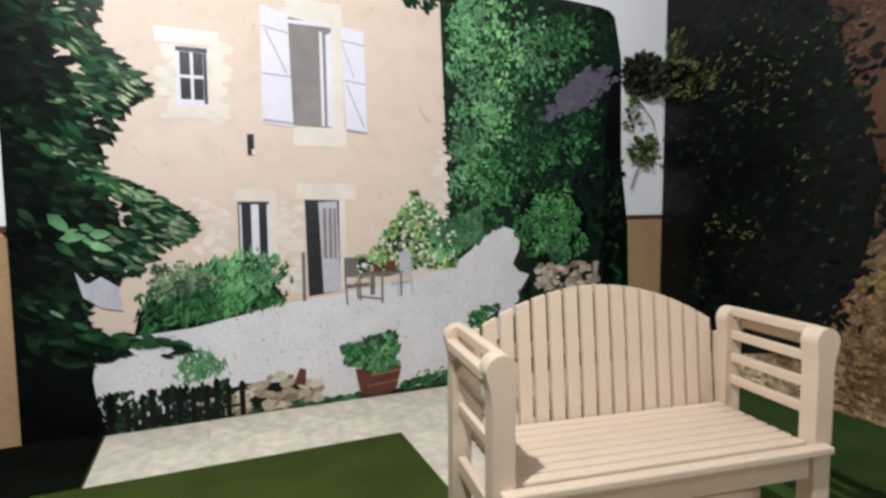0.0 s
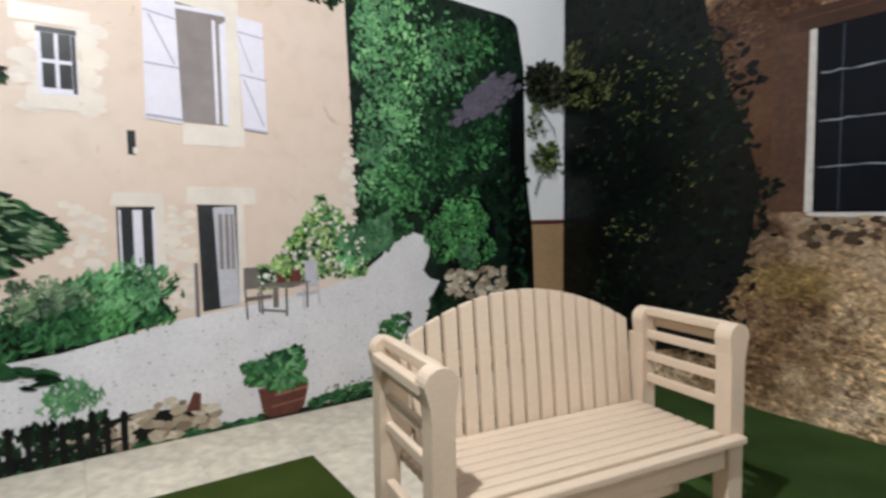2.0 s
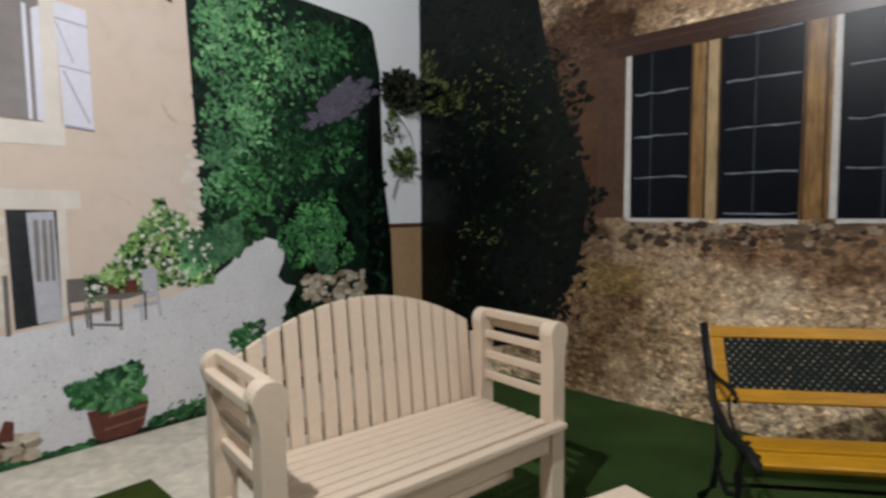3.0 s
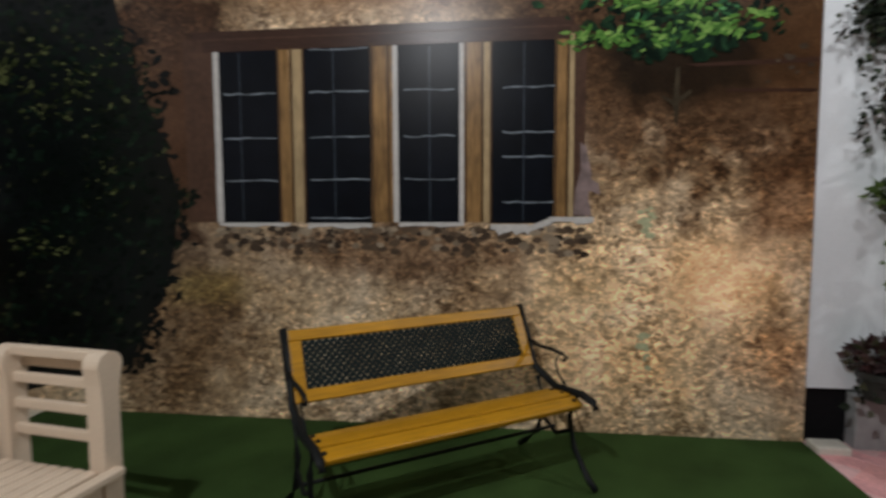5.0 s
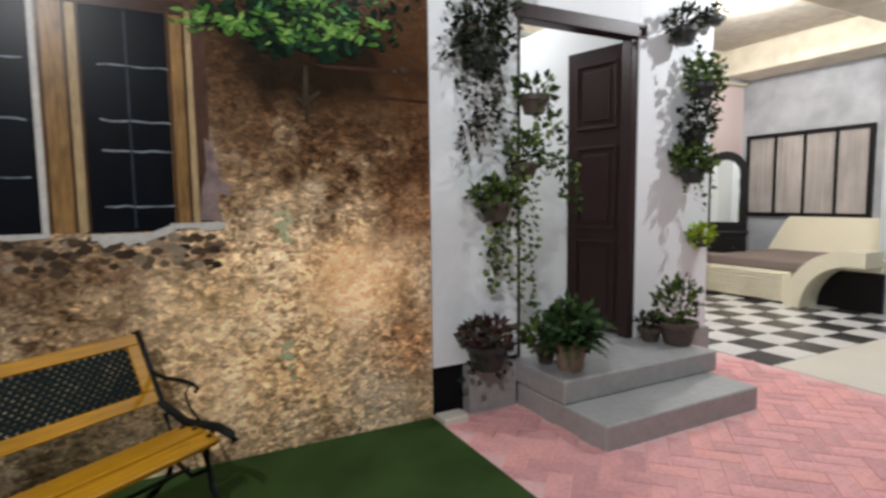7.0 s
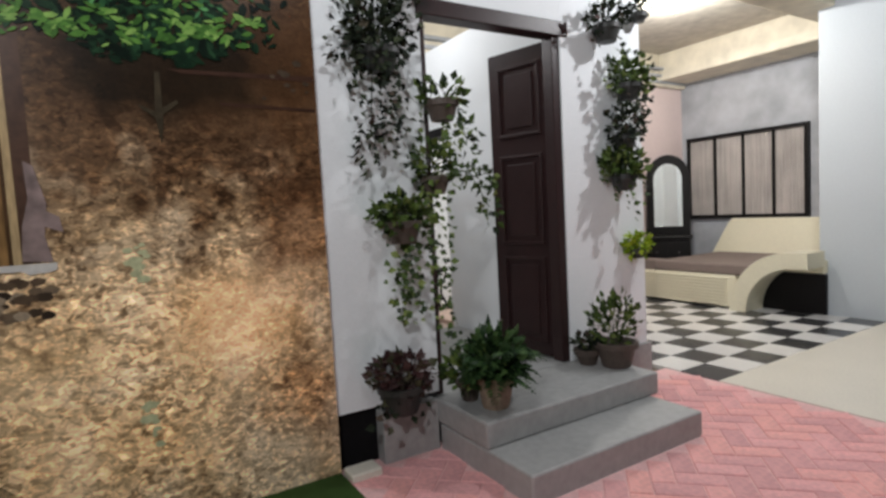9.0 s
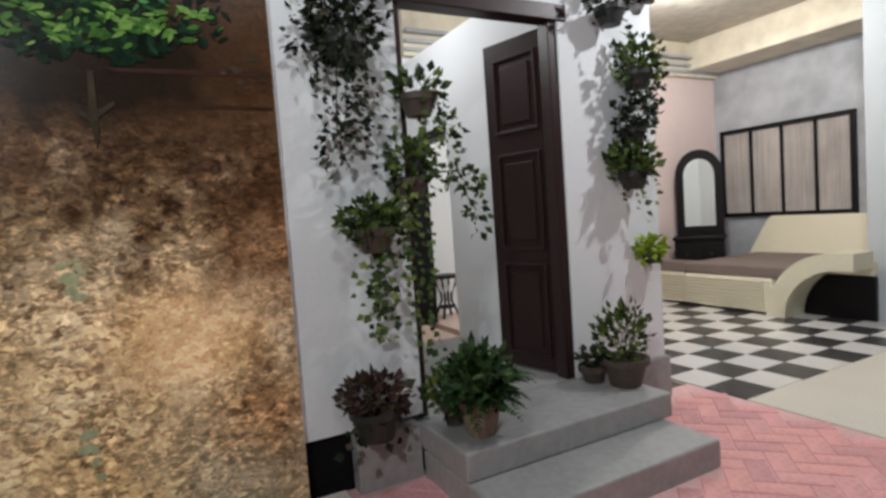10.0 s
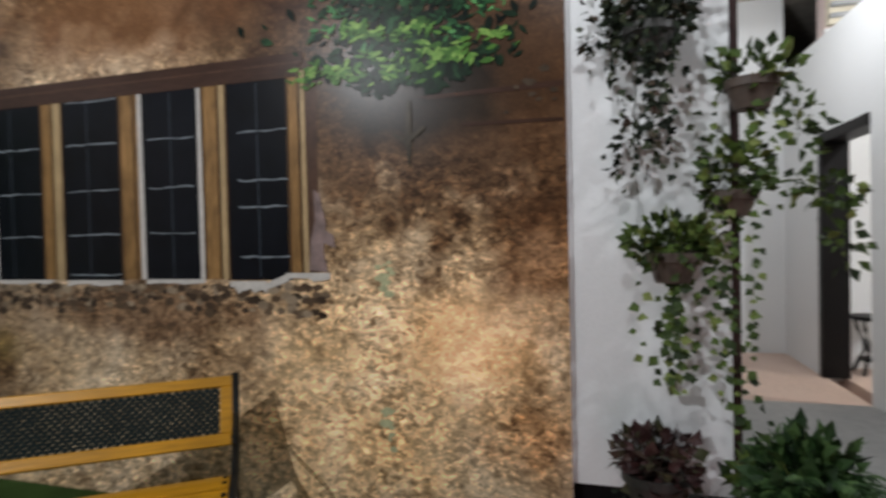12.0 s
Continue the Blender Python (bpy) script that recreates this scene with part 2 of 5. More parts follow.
part("grey_plinth", box(PORCH_X - 0.055, PORCH_X + 0.14, -1.488, -1.16, -0.03, 0.262, 0.006), M["grey_paint"], porch, "grey painted plinth")
part("grey_plinth", box(PORCH_X - 0.02, PORCH_X + 0.14, -3.30, -2.73, -0.03, 0.258, 0.006), M["grey_paint"], porch, "grey painted plinth")
frame_1 = tagged(thing("door_frame", Matrix(), "dark brown wooden door frame in the porch wall", "door frame"), kind="structure")
part("head", box(PORCH_X - 0.012, PORCH_X + 0.10, D1 - 0.06, D0 + 0.02, DZ1 - 0.02, DZ1 + 0.07, 0.006), M["door_wood"], frame_1)
part("jamb", box(PORCH_X + 0.012, PORCH_X + 0.10, D0 - 0.035, D0 + 0.003, DZ0, DZ1 - 0.02, 0.004), M["door_wood"], frame_1)
part("jamb", box(PORCH_X + 0.012, PORCH_X + 0.10, D1 - 0.003, D1 + 0.06, DZ0, DZ1 - 0.02, 0.004), M["door_wood"], frame_1)

# steps up to the door
steps = tagged(thing("porch_steps", Matrix(), "grey painted concrete porch steps on pink paving", "steps"), kind="structure")
part("lower_step", box(2.715, PORCH_X - 0.06, -2.68, -1.49, -0.03, 0.13, 0.012), M["grey_paint"], steps)
part("upper_step", box(3.03, PORCH_X + 0.001, -2.735, -1.489, 0.131, 0.262, 0.012), M["grey_paint"], steps)
setting("floor_hall", box(PORCH_X + 0.14, 5.0, -2.62, 2.9, -0.03, 0.258), M["grey_paint"], "grey painted floor inside the doorway", "floor")
setting("threshold", box(PORCH_X + 0.002, PORCH_X + 0.14, D1, D0, 0.0, 0.259), M["grey_paint"], "grey painted door threshold", "floor")
setting("floor_back", box(5.0, 8.8, -2.62, 2.9, -0.03, 0.235), M["pink_floor"], "cream stone floor of the back room", "floor")
setting("floor_annex", box(4.9, 6.16, -3.55, -2.74, -0.03, 0.234), M["pink_floor"], "pale stone floor beyond the inner doorway", "floor")
wall_h = setting("wall_hall", box(PORCH_X + 0.14, 5.05, -2.74, -2.60, 0.2, 2.68), M["white_wall"], "white hall partition with a doorway and open top", "wall")
part("over_door", box(5.05, 5.82, -2.739, -2.601, 1.99, 2.68), M["white_wall"], wall_h)
part("far_part", box(5.82, 6.6, -2.74, -2.60, 0.2, 2.68), M["white_wall"], wall_h)
part("door_post", box(5.75, 5.82, -2.76, -2.585, 0.236, 1.92, 0.004), M["black_wood"], wall_h, "dark wooden door post")
part("door_head", box(5.05, 5.82, -2.76, -2.585, 1.92, 1.99, 0.004), M["black_wood"], wall_h, "dark wooden door head")
setting("wall_back", box(6.6, 6.75, -2.6, 2.9, 0.2, TOP), M["white_wall"], "pale back wall of the hall", "wall")
setting("wall_annex", box(6.115, 6.157, -3.55, -2.745, 0.2, 2.84), M["white_wall"], "white wall beyond the inner doorway", "wall")
cornice = setting("cornice", box(6.085, 6.158, -7.49, -2.76, 2.86, TOP - 0.002), M["cream_plaster"], "cream moulded plaster cornice", "trim")
for k, (d, z) in enumerate(((0.03, 2.90), (0.05, 2.98), (0.08, 3.07))):
    part("moulding", box(6.085 - d, 6.0845, -7.49, -2.761, z, z + 0.035, 0.008), M["grey_wall"], cornice, "grey moulded band")
for y in (-2.0, -0.9, 0.2):
    setting("ceiling_joist", box(PORCH_X + 0.14, 6.6, y, y + 0.09, TOP - 0.14, TOP), M["cream_plaster"], "cream ceiling joist in the hall", "beam")

# checker room beyond the porch
setting("wall_grey", box(3.2, 6.3, -7.65, -7.5, -0.03, 2.93), M["grey_wall"], "mottled grey wall with a barred window", "wall")
setting("wall_pink", box(6.16, 6.3, -7.5, -2.75, -0.03, TOP), M["pink_wall"], "pale pink plaster wall", "wall")
beam = setting("ceiling_beam", box(2.2, 6.16, -7.5, -6.9, 2.93, TOP, 0.02), M["cream_plaster"], "cream plastered ceiling beam", "beam")
setting("ceiling_beam_cross", box(3.6, 3.95, -6.9, -3.3, 3.05, TOP, 0.015), M["cream_plaster"], "cream plastered cross beam", "beam")
setting("column", box(3.05, 3.75, -6.95, -6.25, -0.03, TOP, 0.012), M["column"], "pale blue-grey painted square column", "column")
setting("floor_cream", box(0.2, 3.17, -8.8, -3.56, -0.03, 0.0), M["cream_floor"], "worn cream cement floor beside the tiles", "floor")
setting("floor_west", box(-3.0, 0.2, -8.8, -0.94, -0.03, -0.002), M["cream_floor"], "worn cream cement floor", "floor")

# turf and sandy slabs
setting("turf_lawn", box(-0.35, 1.21, 0.0, 3.3, -0.03, 0.012, 0.004), M["turf_olive"], "olive green artificial turf with a cut edge", "turf")
setting("turf_wall", box(1.95, WALL_X + 0.01, -0.93, 3.3, -0.03, 0.0119, 0.004), M["turf"], "dark green artificial turf along the stone mural", "turf")
setting("turf_near", box(1.21, 1.95, -0.93, 1.4, -0.03, 0.0117), M["turf"], "dark green artificial turf", "turf")
setting("turf_west", box(-3.0, 1.21, -0.93, 0.0, -0.03, 0.0115), M["turf"], "dark green artificial turf", "turf")
setting("turf_edge", box(-0.35, -0.182, 3.302, 3.9, -0.03, 0.0116), M["turf"], "dark green artificial turf in shade", "turf")
setting("turf_corner", box(-3.0, -0.35, 0.0, 3.9, -0.03, 0.0118), M["turf"], "dark green artificial turf in shade", "turf")


# ---- the painted garden mural on the north wall ----
STEP = 0.0011


def printed(name, polys, material, mural, layer, plane, label="", kind=""):
    """Flat printed shapes on a wall. plane: 'n' (x, z on the north wall) or 'e' (y, z on the east wall)."""
    bm = bmesh.new()
    for k, poly in enumerate(polys):
        d = STEP * (layer + (0.9 * ((k * 0.6180339) % 1.0) if len(polys) > 1 else 0.0))
        vs = [bm.verts.new((u, WALL_Y - d, v) if plane == "n" else (WALL_X - d, u, v)) for u, v in poly]
        f = bm.faces.new(vs)
        f.normal_update()
        if (plane == "n" and f.normal.y > 0) or (plane == "e" and f.normal.x > 0):
            f.normal_flip()
    return part(name, bm, material, mural, label, kind=kind)


def printed_each(name, polys, material, mural, layer, plane, label=""):
    for k, poly in enumerate(polys):
        printed(name, [poly], material, mural, layer + 0.8 * ((k * 0.618) % 1.0), plane, label)


def rect(u0, u1, v0, v1):
    return [(u0, v0), (u1, v0), (u1, v1), (u0, v1)]


def leaf_shapes(rng, n, spot, size, lean=0.0, spread=3.14, aspect=0.45, edge=0.15):
    """Flat pointed leaves, thrown where spot(rng) says."""
    out = []
    for _ in range(n):
        p = spot(rng)
        if p is None:
            continue
        u, v = p
        s = size * rng.uniform(0.55, 1.35)
        a = lean + rng.uniform(-spread, spread)
        c, d = math.cos(a), math.sin(a)
        w = s * aspect * rng.uniform(0.7, 1.2)
        out.append([(u + c * x - d * y, v + d * x + c * y) for x, y in ((-s, 0), (-s * 0.4, -w), (s * 0.35, -w * 0.8), (s, 0), (s * 0.35, w * 0.8), (-s * 0.4, w))])
    return out


def blob_spot(cu, cv, ru, rv, power=0.5):
    def spot(rng):
        a, r = rng.uniform(0, 6.283), rng.random() ** power
        k = 1 + 0.18 * math.sin(3 * a + cu * 9) + 0.12 * math.sin(7 * a + cv * 5)
        return cu + ru * r * k * math.cos(a), cv + rv * r * k * math.sin(a)
    return spot


def blob_outline(cu, cv, ru, rv, n=36, rough=0.12, seed=1):
    rng = random.Random(seed)
    return [(cu + ru * (1 + rng.uniform(-rough, rough)) * math.cos(6.283 * k / n), cv + rv * (1 + rng.uniform(-rough, rough)) * math.sin(6.283 * k / n)) for k in range(n)]


GL = 0.32


def print_paint(name, colour, var=0.12, fine=50.0, coarse=3.0, island=0.0):
    return surface(name, colour, var, fine, coarse, GL, 0.03, island=island, gloss=0.22)


def print_leaves(name, a, b, c, clump=0.0):
    return leaf_paint(name, [(0, a), (0.55, b), (1, c)], GL, 0.13, clump)


def print_wall(name):
    """Printed lime render: peach with pale and stained patches."""
    m, nt, b = nodes_of(name, 0.5, 0, 0.08)
    big = ramp_node(nt, noise_node(nt, 0.9, 3, distort=0.4), [(0.3, (0.66, 0.53, 0.43)), (0.5, (0.71, 0.58, 0.485)), (0.72, (0.72, 0.61, 0.525))])
    fine = ramp_node(nt, noise_node(nt, 9, 6), [(0.28, (0.90, 0.885, 0.86)), (0.5, (1, 1, 1)), (0.8, (1.04, 1.03, 1.02))])
    col = mix_node(nt, 0.6, big, fine, "MULTIPLY")
    chips = ramp_node(nt, noise_node(nt, 5.5, 7, distort=1.2), [(0.24, (0.62, 0.55, 0.42)), (0.33, (1, 1, 1))])
    nt.links.new(mix_node(nt, 0.7, col, chips, "MULTIPLY"), b.inputs["Base Color"])
    return m


M["p_house"] = print_wall("printed_render")
M["p_stone"] = print_paint("printed_pale_stone", (0.76, 0.69, 0.61), 0.10, 14, 5, 0.10)
M["p_white"] = print_paint("printed_lilac_white", (0.72, 0.70, 0.78), 0.06, 40, 6)
M["p_line"] = print_paint("printed_grey_line", (0.36, 0.35, 0.42), 0.1, 40, 6)
M["p_grey"] = print_paint("printed_dim_room", (0.24, 0.21, 0.20), 0.18, 12, 4)
M["p_dark"] = print_paint("printed_dark_glass", (0.025, 0.028, 0.03), 0.4, 20, 8)
M["p_gravel"] = print_paint("printed_gravel", (0.70, 0.69, 0.71), 0.13, 48, 5)
M["p_path"] = print_paint("printed_moss", (0.10, 0.13, 0.04), 0.4, 60, 10)
M["p_gravel_dark"] = print_paint("printed_dark_gravel", (0.42, 0.41, 0.42), 0.3, 30, 5)
M["p_forest"] = print_paint("printed_deep_green", (0.006, 0.016, 0.011), 0.75, 12, 3)
M["p_black"] = print_paint("printed_black_green", (0.002, 0.0032, 0.0032), 0.6, 14, 4)
M["p_leaf_mid"] = print_leaves("printed_mid_leaves", (0.008, 0.032, 0.014), (0.024, 0.095, 0.036), (0.075, 0.22, 0.085), 4)
M["p_leaf_bright"] = print_leaves("printed_bright_leaves", (0.06, 0.18, 0.08), (0.12, 0.31, 0.14), (0.22, 0.44, 0.22), 3.0)
M["p_leaf_dark"] = print_leaves("printed_dark_leaves", (0.002, 0.006, 0.004), (0.006, 0.020, 0.010), (0.018, 0.055, 0.024), 6)
M["p_leaf_rose"] = print_leaves("printed_rose_leaves", (0.07, 0.17, 0.04), (0.20, 0.36, 0.10), (0.45, 0.58, 0.30), 9)
M["p_leaf_olive"] = print_leaves("printed_olive_leaves", (0.002, 0.003, 0.002), (0.006, 0.009, 0.005), (0.06, 0.065, 0.03), 5)
M["p_leaf_yellow"] = print_leaves("printed_yellow_leaves", (0.012, 0.017, 0.006), (0.045, 0.058, 0.018), (0.16, 0.17, 0.07))
M["p_leaf_deep"] = print_leaves("printed_deep_leaves", (0.003, 0.011, 0.006), (0.009, 0.036, 0.016), (0.03, 0.11, 0.042), 4)
M["p_leaf_night"] = print_leaves("printed_night_leaves", (0.002, 0.004, 0.003), (0.004, 0.009, 0.006), (0.010, 0.022, 0.013), 4)
M["p_leaf_bush"] = print_leaves("printed_box_leaves", (0.02, 0.085, 0.03), (0.05, 0.19, 0.065), (0.12, 0.32, 0.12), 8)
M["p_leaf_sage"] = print_leaves("printed_sage_leaves", (0.04, 0.08, 0.04), (0.12, 0.19, 0.11), (0.28, 0.36, 0.24), 9)
M["p_bloom"] = print_leaves("printed_blossom", (0.55, 0.50, 0.48), (0.75, 0.72, 0.66), (0.8, 0.78, 0.72))
M["p_lilac"] = print_leaves("lilac_smear_tone", (0.10, 0.09, 0.125), (0.125, 0.115, 0.155), (0.15, 0.135, 0.18))
M["p_clay"] = print_paint("printed_clay", (0.12, 0.042, 0.03), 0.3, 30, 8)
M["p_clay_light"] = print_paint("printed_worn_clay", (0.26, 0.13, 0.09), 0.3, 30, 8)
M["p_rubble"] = print_leaves("printed_rubble", (0.22, 0.17, 0.12), (0.45, 0.38, 0.29), (0.66, 0.60, 0.50))
M["p_table"] = print_paint("printed_weathered_wood", (0.17, 0.15, 0.14), 0.2, 40, 6)
M["p_chair"] = print_paint("printed_pale_chair", (0.50, 0.50, 0.55), 0.15, 40, 6)

rng = random.Random(4)
mural = thing("garden_mural", Matrix(), "glossy printed wall mural of a stone cottage, gravel yard and trees", "mural")
ML, MT = -0.53, 2.52
printed("print_sheet", [[(ML, 0.0), (3.22, 0.0), (3.18, 1.0), (3.11, 1.45), (3.09, 2.2), (3.03, 2.47), (2.98, 2.51), (2.9, MT + 0.004), (1.5, MT + 0.06), (ML, MT + 0.08)]], M["p_forest"], mural, 1, "n", "dark green printed woodland ground")
printed("printed_house_wall", [[(ML, 0.5), (1.79, 0.55), (1.755, 0.95), (1.70, 2.2), (1.69, MT + 0.03), (ML, MT + 0.07)]], M["p_house"], mural, 2, "n", "peach lime-rendered cottage wall")
GR = [(-0.45, 0.03), (-0.45, 0.49), (-0.05, 0.51), (0.22, 0.525), (0.47, 0.56), (0.78, 0.62), (1.10, 0.655), (1.53, 0.71), (1.77, 0.785), (1.91, 0.88), (1.955, 0.95), (1.975, 1.02), (2.12, 1.025), (2.24, 0.99), (2.265, 0.93), (2.255, 0.86), (2.21, 0.77), (2.26, 0.715), (2.34, 0.69), (2.28, 0.60), (2.25, 0.5), (2.20, 0.36), (2.08, 0.25), (2.02, 0.03)]
printed("printed_gravel_yard", [GR], M["p_gravel"], mural, 3, "n", "pale grey gravel yard")
# woodland leaves behind the house corner
printed("printed_woodland", leaf_shapes(rng, 1900, lambda r: (1.72 + 1.3 * r.random() ** 1.1, r.uniform(1.05, 2.5)), 0.022), M["p_leaf_dark"], mural, 2, "n", "dark green printed woodland leaves", "stuff")


def soft_spot(cu, cv, ru, rv):
    """A bough that thins out towards its edge and stays behind the house corner."""
    def spot(r):
        u, v = r.gauss(cu, ru * 0.55), r.gauss(cv, rv * 0.55)
        return (u, v) if 1.76 - 0.02 * (v - 1) < u < 2.95 and 1.06 < v < 2.5 else None
    return spot


boughs = [(1.88, 2.2, 0.17, 0.3, 420, 1), (2.02, 1.75, 0.2, 0.26, 420, 1), (1.86, 1.45, 0.13, 0.3, 300, 1), (2.3, 2.12, 0.26, 0.2, 320, 1), (2.45, 1.6, 0.22, 0.2, 260, 0), (2.0, 1.28, 0.2, 0.16, 240, 0), (2.6, 2.3, 0.24, 0.16, 260, 0), (1.95, 2.4, 0.22, 0.14, 260, 1), (2.2, 1.45, 0.26, 0.25, 240, 0), (2.72, 1.72, 0.16, 0.25, 180, 0), (2.15, 2.0, 0.3, 0.4, 420, 0)]
for cu, cv, ru, rv, n, lit in boughs:
    printed("printed_bough", leaf_shapes(rng, n, soft_spot(cu, cv, ru, rv), 0.019 if lit else 0.022), M["p_leaf_bright"] if lit else M["p_leaf_mid"], mural, 3, "n", "bright green printed boughs" if lit else "green printed boughs", "stuff")
printed("printed_bough", leaf_shapes(rng, 160, blob_spot(1.62, 2.46, 0.17, 0.12), 0.03), M["p_leaf_dark"], mural, 4, "n", "dark overhanging printed twigs", "stuff")
# slanted pale lilac smear, built from overlapping leaf shapes
printed("printed_lilac", leaf_shapes(rng, 700, lambda r: (lambda a, b: (2.74 + 0.22 * a - 0.02 * b, 1.93 + 0.13 * a + 0.075 * b))(r.gauss(0, 0.42), r.gauss(0, 0.5)), 0.034, 0.6, 0.5), M["p_lilac"], mural, 4, "n", "pale lilac smear on the mural", "stuff")
# verge and clipped bushes by the lane
printed("printed_verge", leaf_shapes(rng, 260, blob_spot(2.0, 1.04, 0.14, 0.05), 0.02), M["p_leaf_mid"], mural, 3, "n", "grassy printed verge", "stuff")
printed("printed_round_bush", [blob_outline(2.53, 1.02, 0.29, 0.26, 40, 0.06, 3)], M["p_black"], mural, 4, "n", "clipped round bush")
printed("printed_bush_foliage", leaf_shapes(rng, 700, blob_spot(2.53, 1.01, 0.27, 0.25), 0.018), M["p_leaf_bush"], mural, 5, "n", "", "stuff")
printed("printed_bush_foliage", leaf_shapes(rng, 300, blob_spot(2.48, 1.08, 0.22, 0.17), 0.014), M["p_leaf_bush"], mural, 6, "n", "", "stuff")
printed("printed_bush_foliage", leaf_shapes(rng, 110, blob_spot(2.56, 0.84, 0.10, 0.09), 0.016), M["p_leaf_bright"], mural, 6, "n", "", "stuff")
printed("printed_dark_trunk", [[(2.93, 0.0), (3.21, 0.0), (3.165, 1.0), (3.10, 1.45), (3.08, 2.1), (3.0, 2.1), (2.95, 1.4)]], M["p_black"], mural, 3.5, "n", "black-green tree trunk at the mural's edge")
printed("printed_dark_hedge", leaf_shapes(rng, 160, lambda r: (r.uniform(2.84, 3.14), r.uniform(0.3, 1.5)), 0.03), M["p_leaf_dark"], mural, 4, "n", "dark printed hedge", "stuff")


def pebbles(rng, n, spot, size):
    out = []
    for _ in range(n):
        u, v = spot(rng)
        s = size * rng.uniform(0.5, 1.3)
        a0 = rng.uniform(0, 6.28)
        k = rng.randint(5, 7)
        out.append([(u + s * rng.uniform(0.75, 1.1) * math.cos(a0 + 6.283 * i / k), v + 0.65 * s * rng.uniform(0.75, 1.1) * math.sin(a0 + 6.283 * i / k)) for i in range(k)])
    return out


printed("printed_stone_wall", pebbles(rng, 110, lambda r: (r.uniform(2.40, 2.90), 0.5 + 0.2 * r.random() + 0.05), 0.036), M["p_rubble"], mural, 5, "n", "low rubble wall", "stuff")
printed("printed_gravel_stone", pebbles(rng, 260, lambda r: (lambda q: (q, r.uniform(0.12, 0.50 + 0.1 * max(0.0, q))))(r.uniform(-0.1, 2.0)), 0.007), M["p_gravel_dark"], mural, 4, "n", "darker scattered gravel", "stuff")
printed("printed_gravel_edge", leaf_shapes(rng, 90, lambda r: (lambda q: (q, 0.02 + r.uniform(0, 0.05 + 0.04 * q)))(r.uniform(1.45, 2.0)), 0.012), M["p_path"], mural, 4.5, "n", "mossy tufts in the gravel", "stuff")
# pots in the yard
for cu, cv, s, green in ((2.0, 0.36, 0.8, "p_leaf_mid"), (2.36, 0.46, 0.85, "p_leaf_dark")):
    printed("printed_pot", [[(cu - 0.1 * s, cv - 0.02), (cu - 0.075 * s, cv - 0.17 * s), (cu + 0.075 * s, cv - 0.17 * s), (cu + 0.1 * s, cv - 0.02)]], M["p_clay"], mural, 5, "n", "clay pot")
    printed("printed_pot_plant", leaf_shapes(rng, 150, blob_spot(cu, cv + 0.07 * s, 0.14 * s, 0.11 * s), 0.022), M[green], mural, 6, "n", "", "stuff")
printed("printed_pot", [[(1.125, 0.185), (1.15, 0.05), (1.185, 0.012), (1.34, 0.010), (1.385, 0.04), (1.415, 0.165), (1.40, 0.19)]], M["p_clay"], mural, 6, "n", "large clay pot")
printed_each("printed_pot_band", [[(1.22, 0.128), (1.405, 0.142), (1.412, 0.158), (1.22, 0.142)], [(1.20, 0.066), (1.392, 0.082), (1.396, 0.092), (1.20, 0.076)]], M["p_clay_light"], mural, 7, "n", "pale rim of the pot")
printed("printed_pot_plant", leaf_shapes(rng, 420, blob_spot(1.245, 0.275, 0.165, 0.105), 0.03, 1.57, 1.2), M["p_leaf_mid"], mural, 8, "n", "", "stuff")
printed("printed_pot_plant", leaf_shapes(rng, 60, blob_spot(1.25, 0.28, 0.13, 0.1), 0.022, 1.57, 1.2), M["p_leaf_bright"], mural, 9, "n", "", "stuff")

# house openings
printed("printed_stonework", pebbles(rng, 46, lambda r: (r.choice((0.2, 0.41)) + r.uniform(-0.05, 0.05), r.uniform(1.62, 2.02)), 0.05), M["p_stone"], mural, 3, "n", "pale stones round the small window", "stuff")
printed_each("printed_lintel", [rect(0.13, 0.43, 2.0, 2.075), rect(0.19, 0.37, 1.625, 1.69)], M["p_stone"], mural, 4, "n", "pale stone lintel and sill")
printed("printed_small_window", [rect(0.222, 0.372, 1.69, 1.985)], M["p_white"], mural, 5, "n", "small white four-pane window")
printed_each("printed_window_pane", [rect(0.24, 0.288, 1.845, 1.96), rect(0.303, 0.35, 1.845, 1.96), rect(0.24, 0.288, 1.72, 1.828), rect(0.303, 0.35, 1.72, 1.828), rect(0.222, 0.372, 1.962, 1.985), rect(0.352, 0.368, 1.70, 1.96)], M["p_dark"], mural, 6, "n", "dark panes")
printed_each("printed_surround", [rect(0.775, 1.09, 2.17, 2.30), rect(1.015, 1.085, 1.60, 2.18), rect(0.80, 1.10, 1.50, 1.605), rect(0.75, 0.80, 1.6, 2.25)], M["p_stone"], mural, 4, "n", "white painted window surround")
printed("printed_open_window", [[(0.787, 2.20), (1.022, 2.165), (1.018, 1.61), (0.80, 1.615)]], M["p_grey"], mural, 5, "n", "open upper window with a dim room")
printed_each("printed_casement_bar", [[(0.955, 2.14), (0.972, 2.135), (0.976, 1.615), (0.960, 1.615)], [(0.99, 2.12), (1.022, 2.14), (1.022, 1.61), (0.993, 1.615)], rect(0.787, 1.02, 2.165, 2.185)], M["p_white"], mural, 6, "n", "white casement")
SHL = [(0.642, 2.25), (0.786, 2.205), (0.802, 1.603), (0.636, 1.618)]
SHR = [(1.078, 2.18), (1.212, 2.165), (1.224, 1.582), (1.098, 1.595)]
printed("printed_shutter", [SHL], M["p_white"], mural, 7, "n", "lilac-white plank shutter")
printed("printed_shutter", [SHR], M["p_white"], mural, 7, "n", "lilac-white plank shutter")


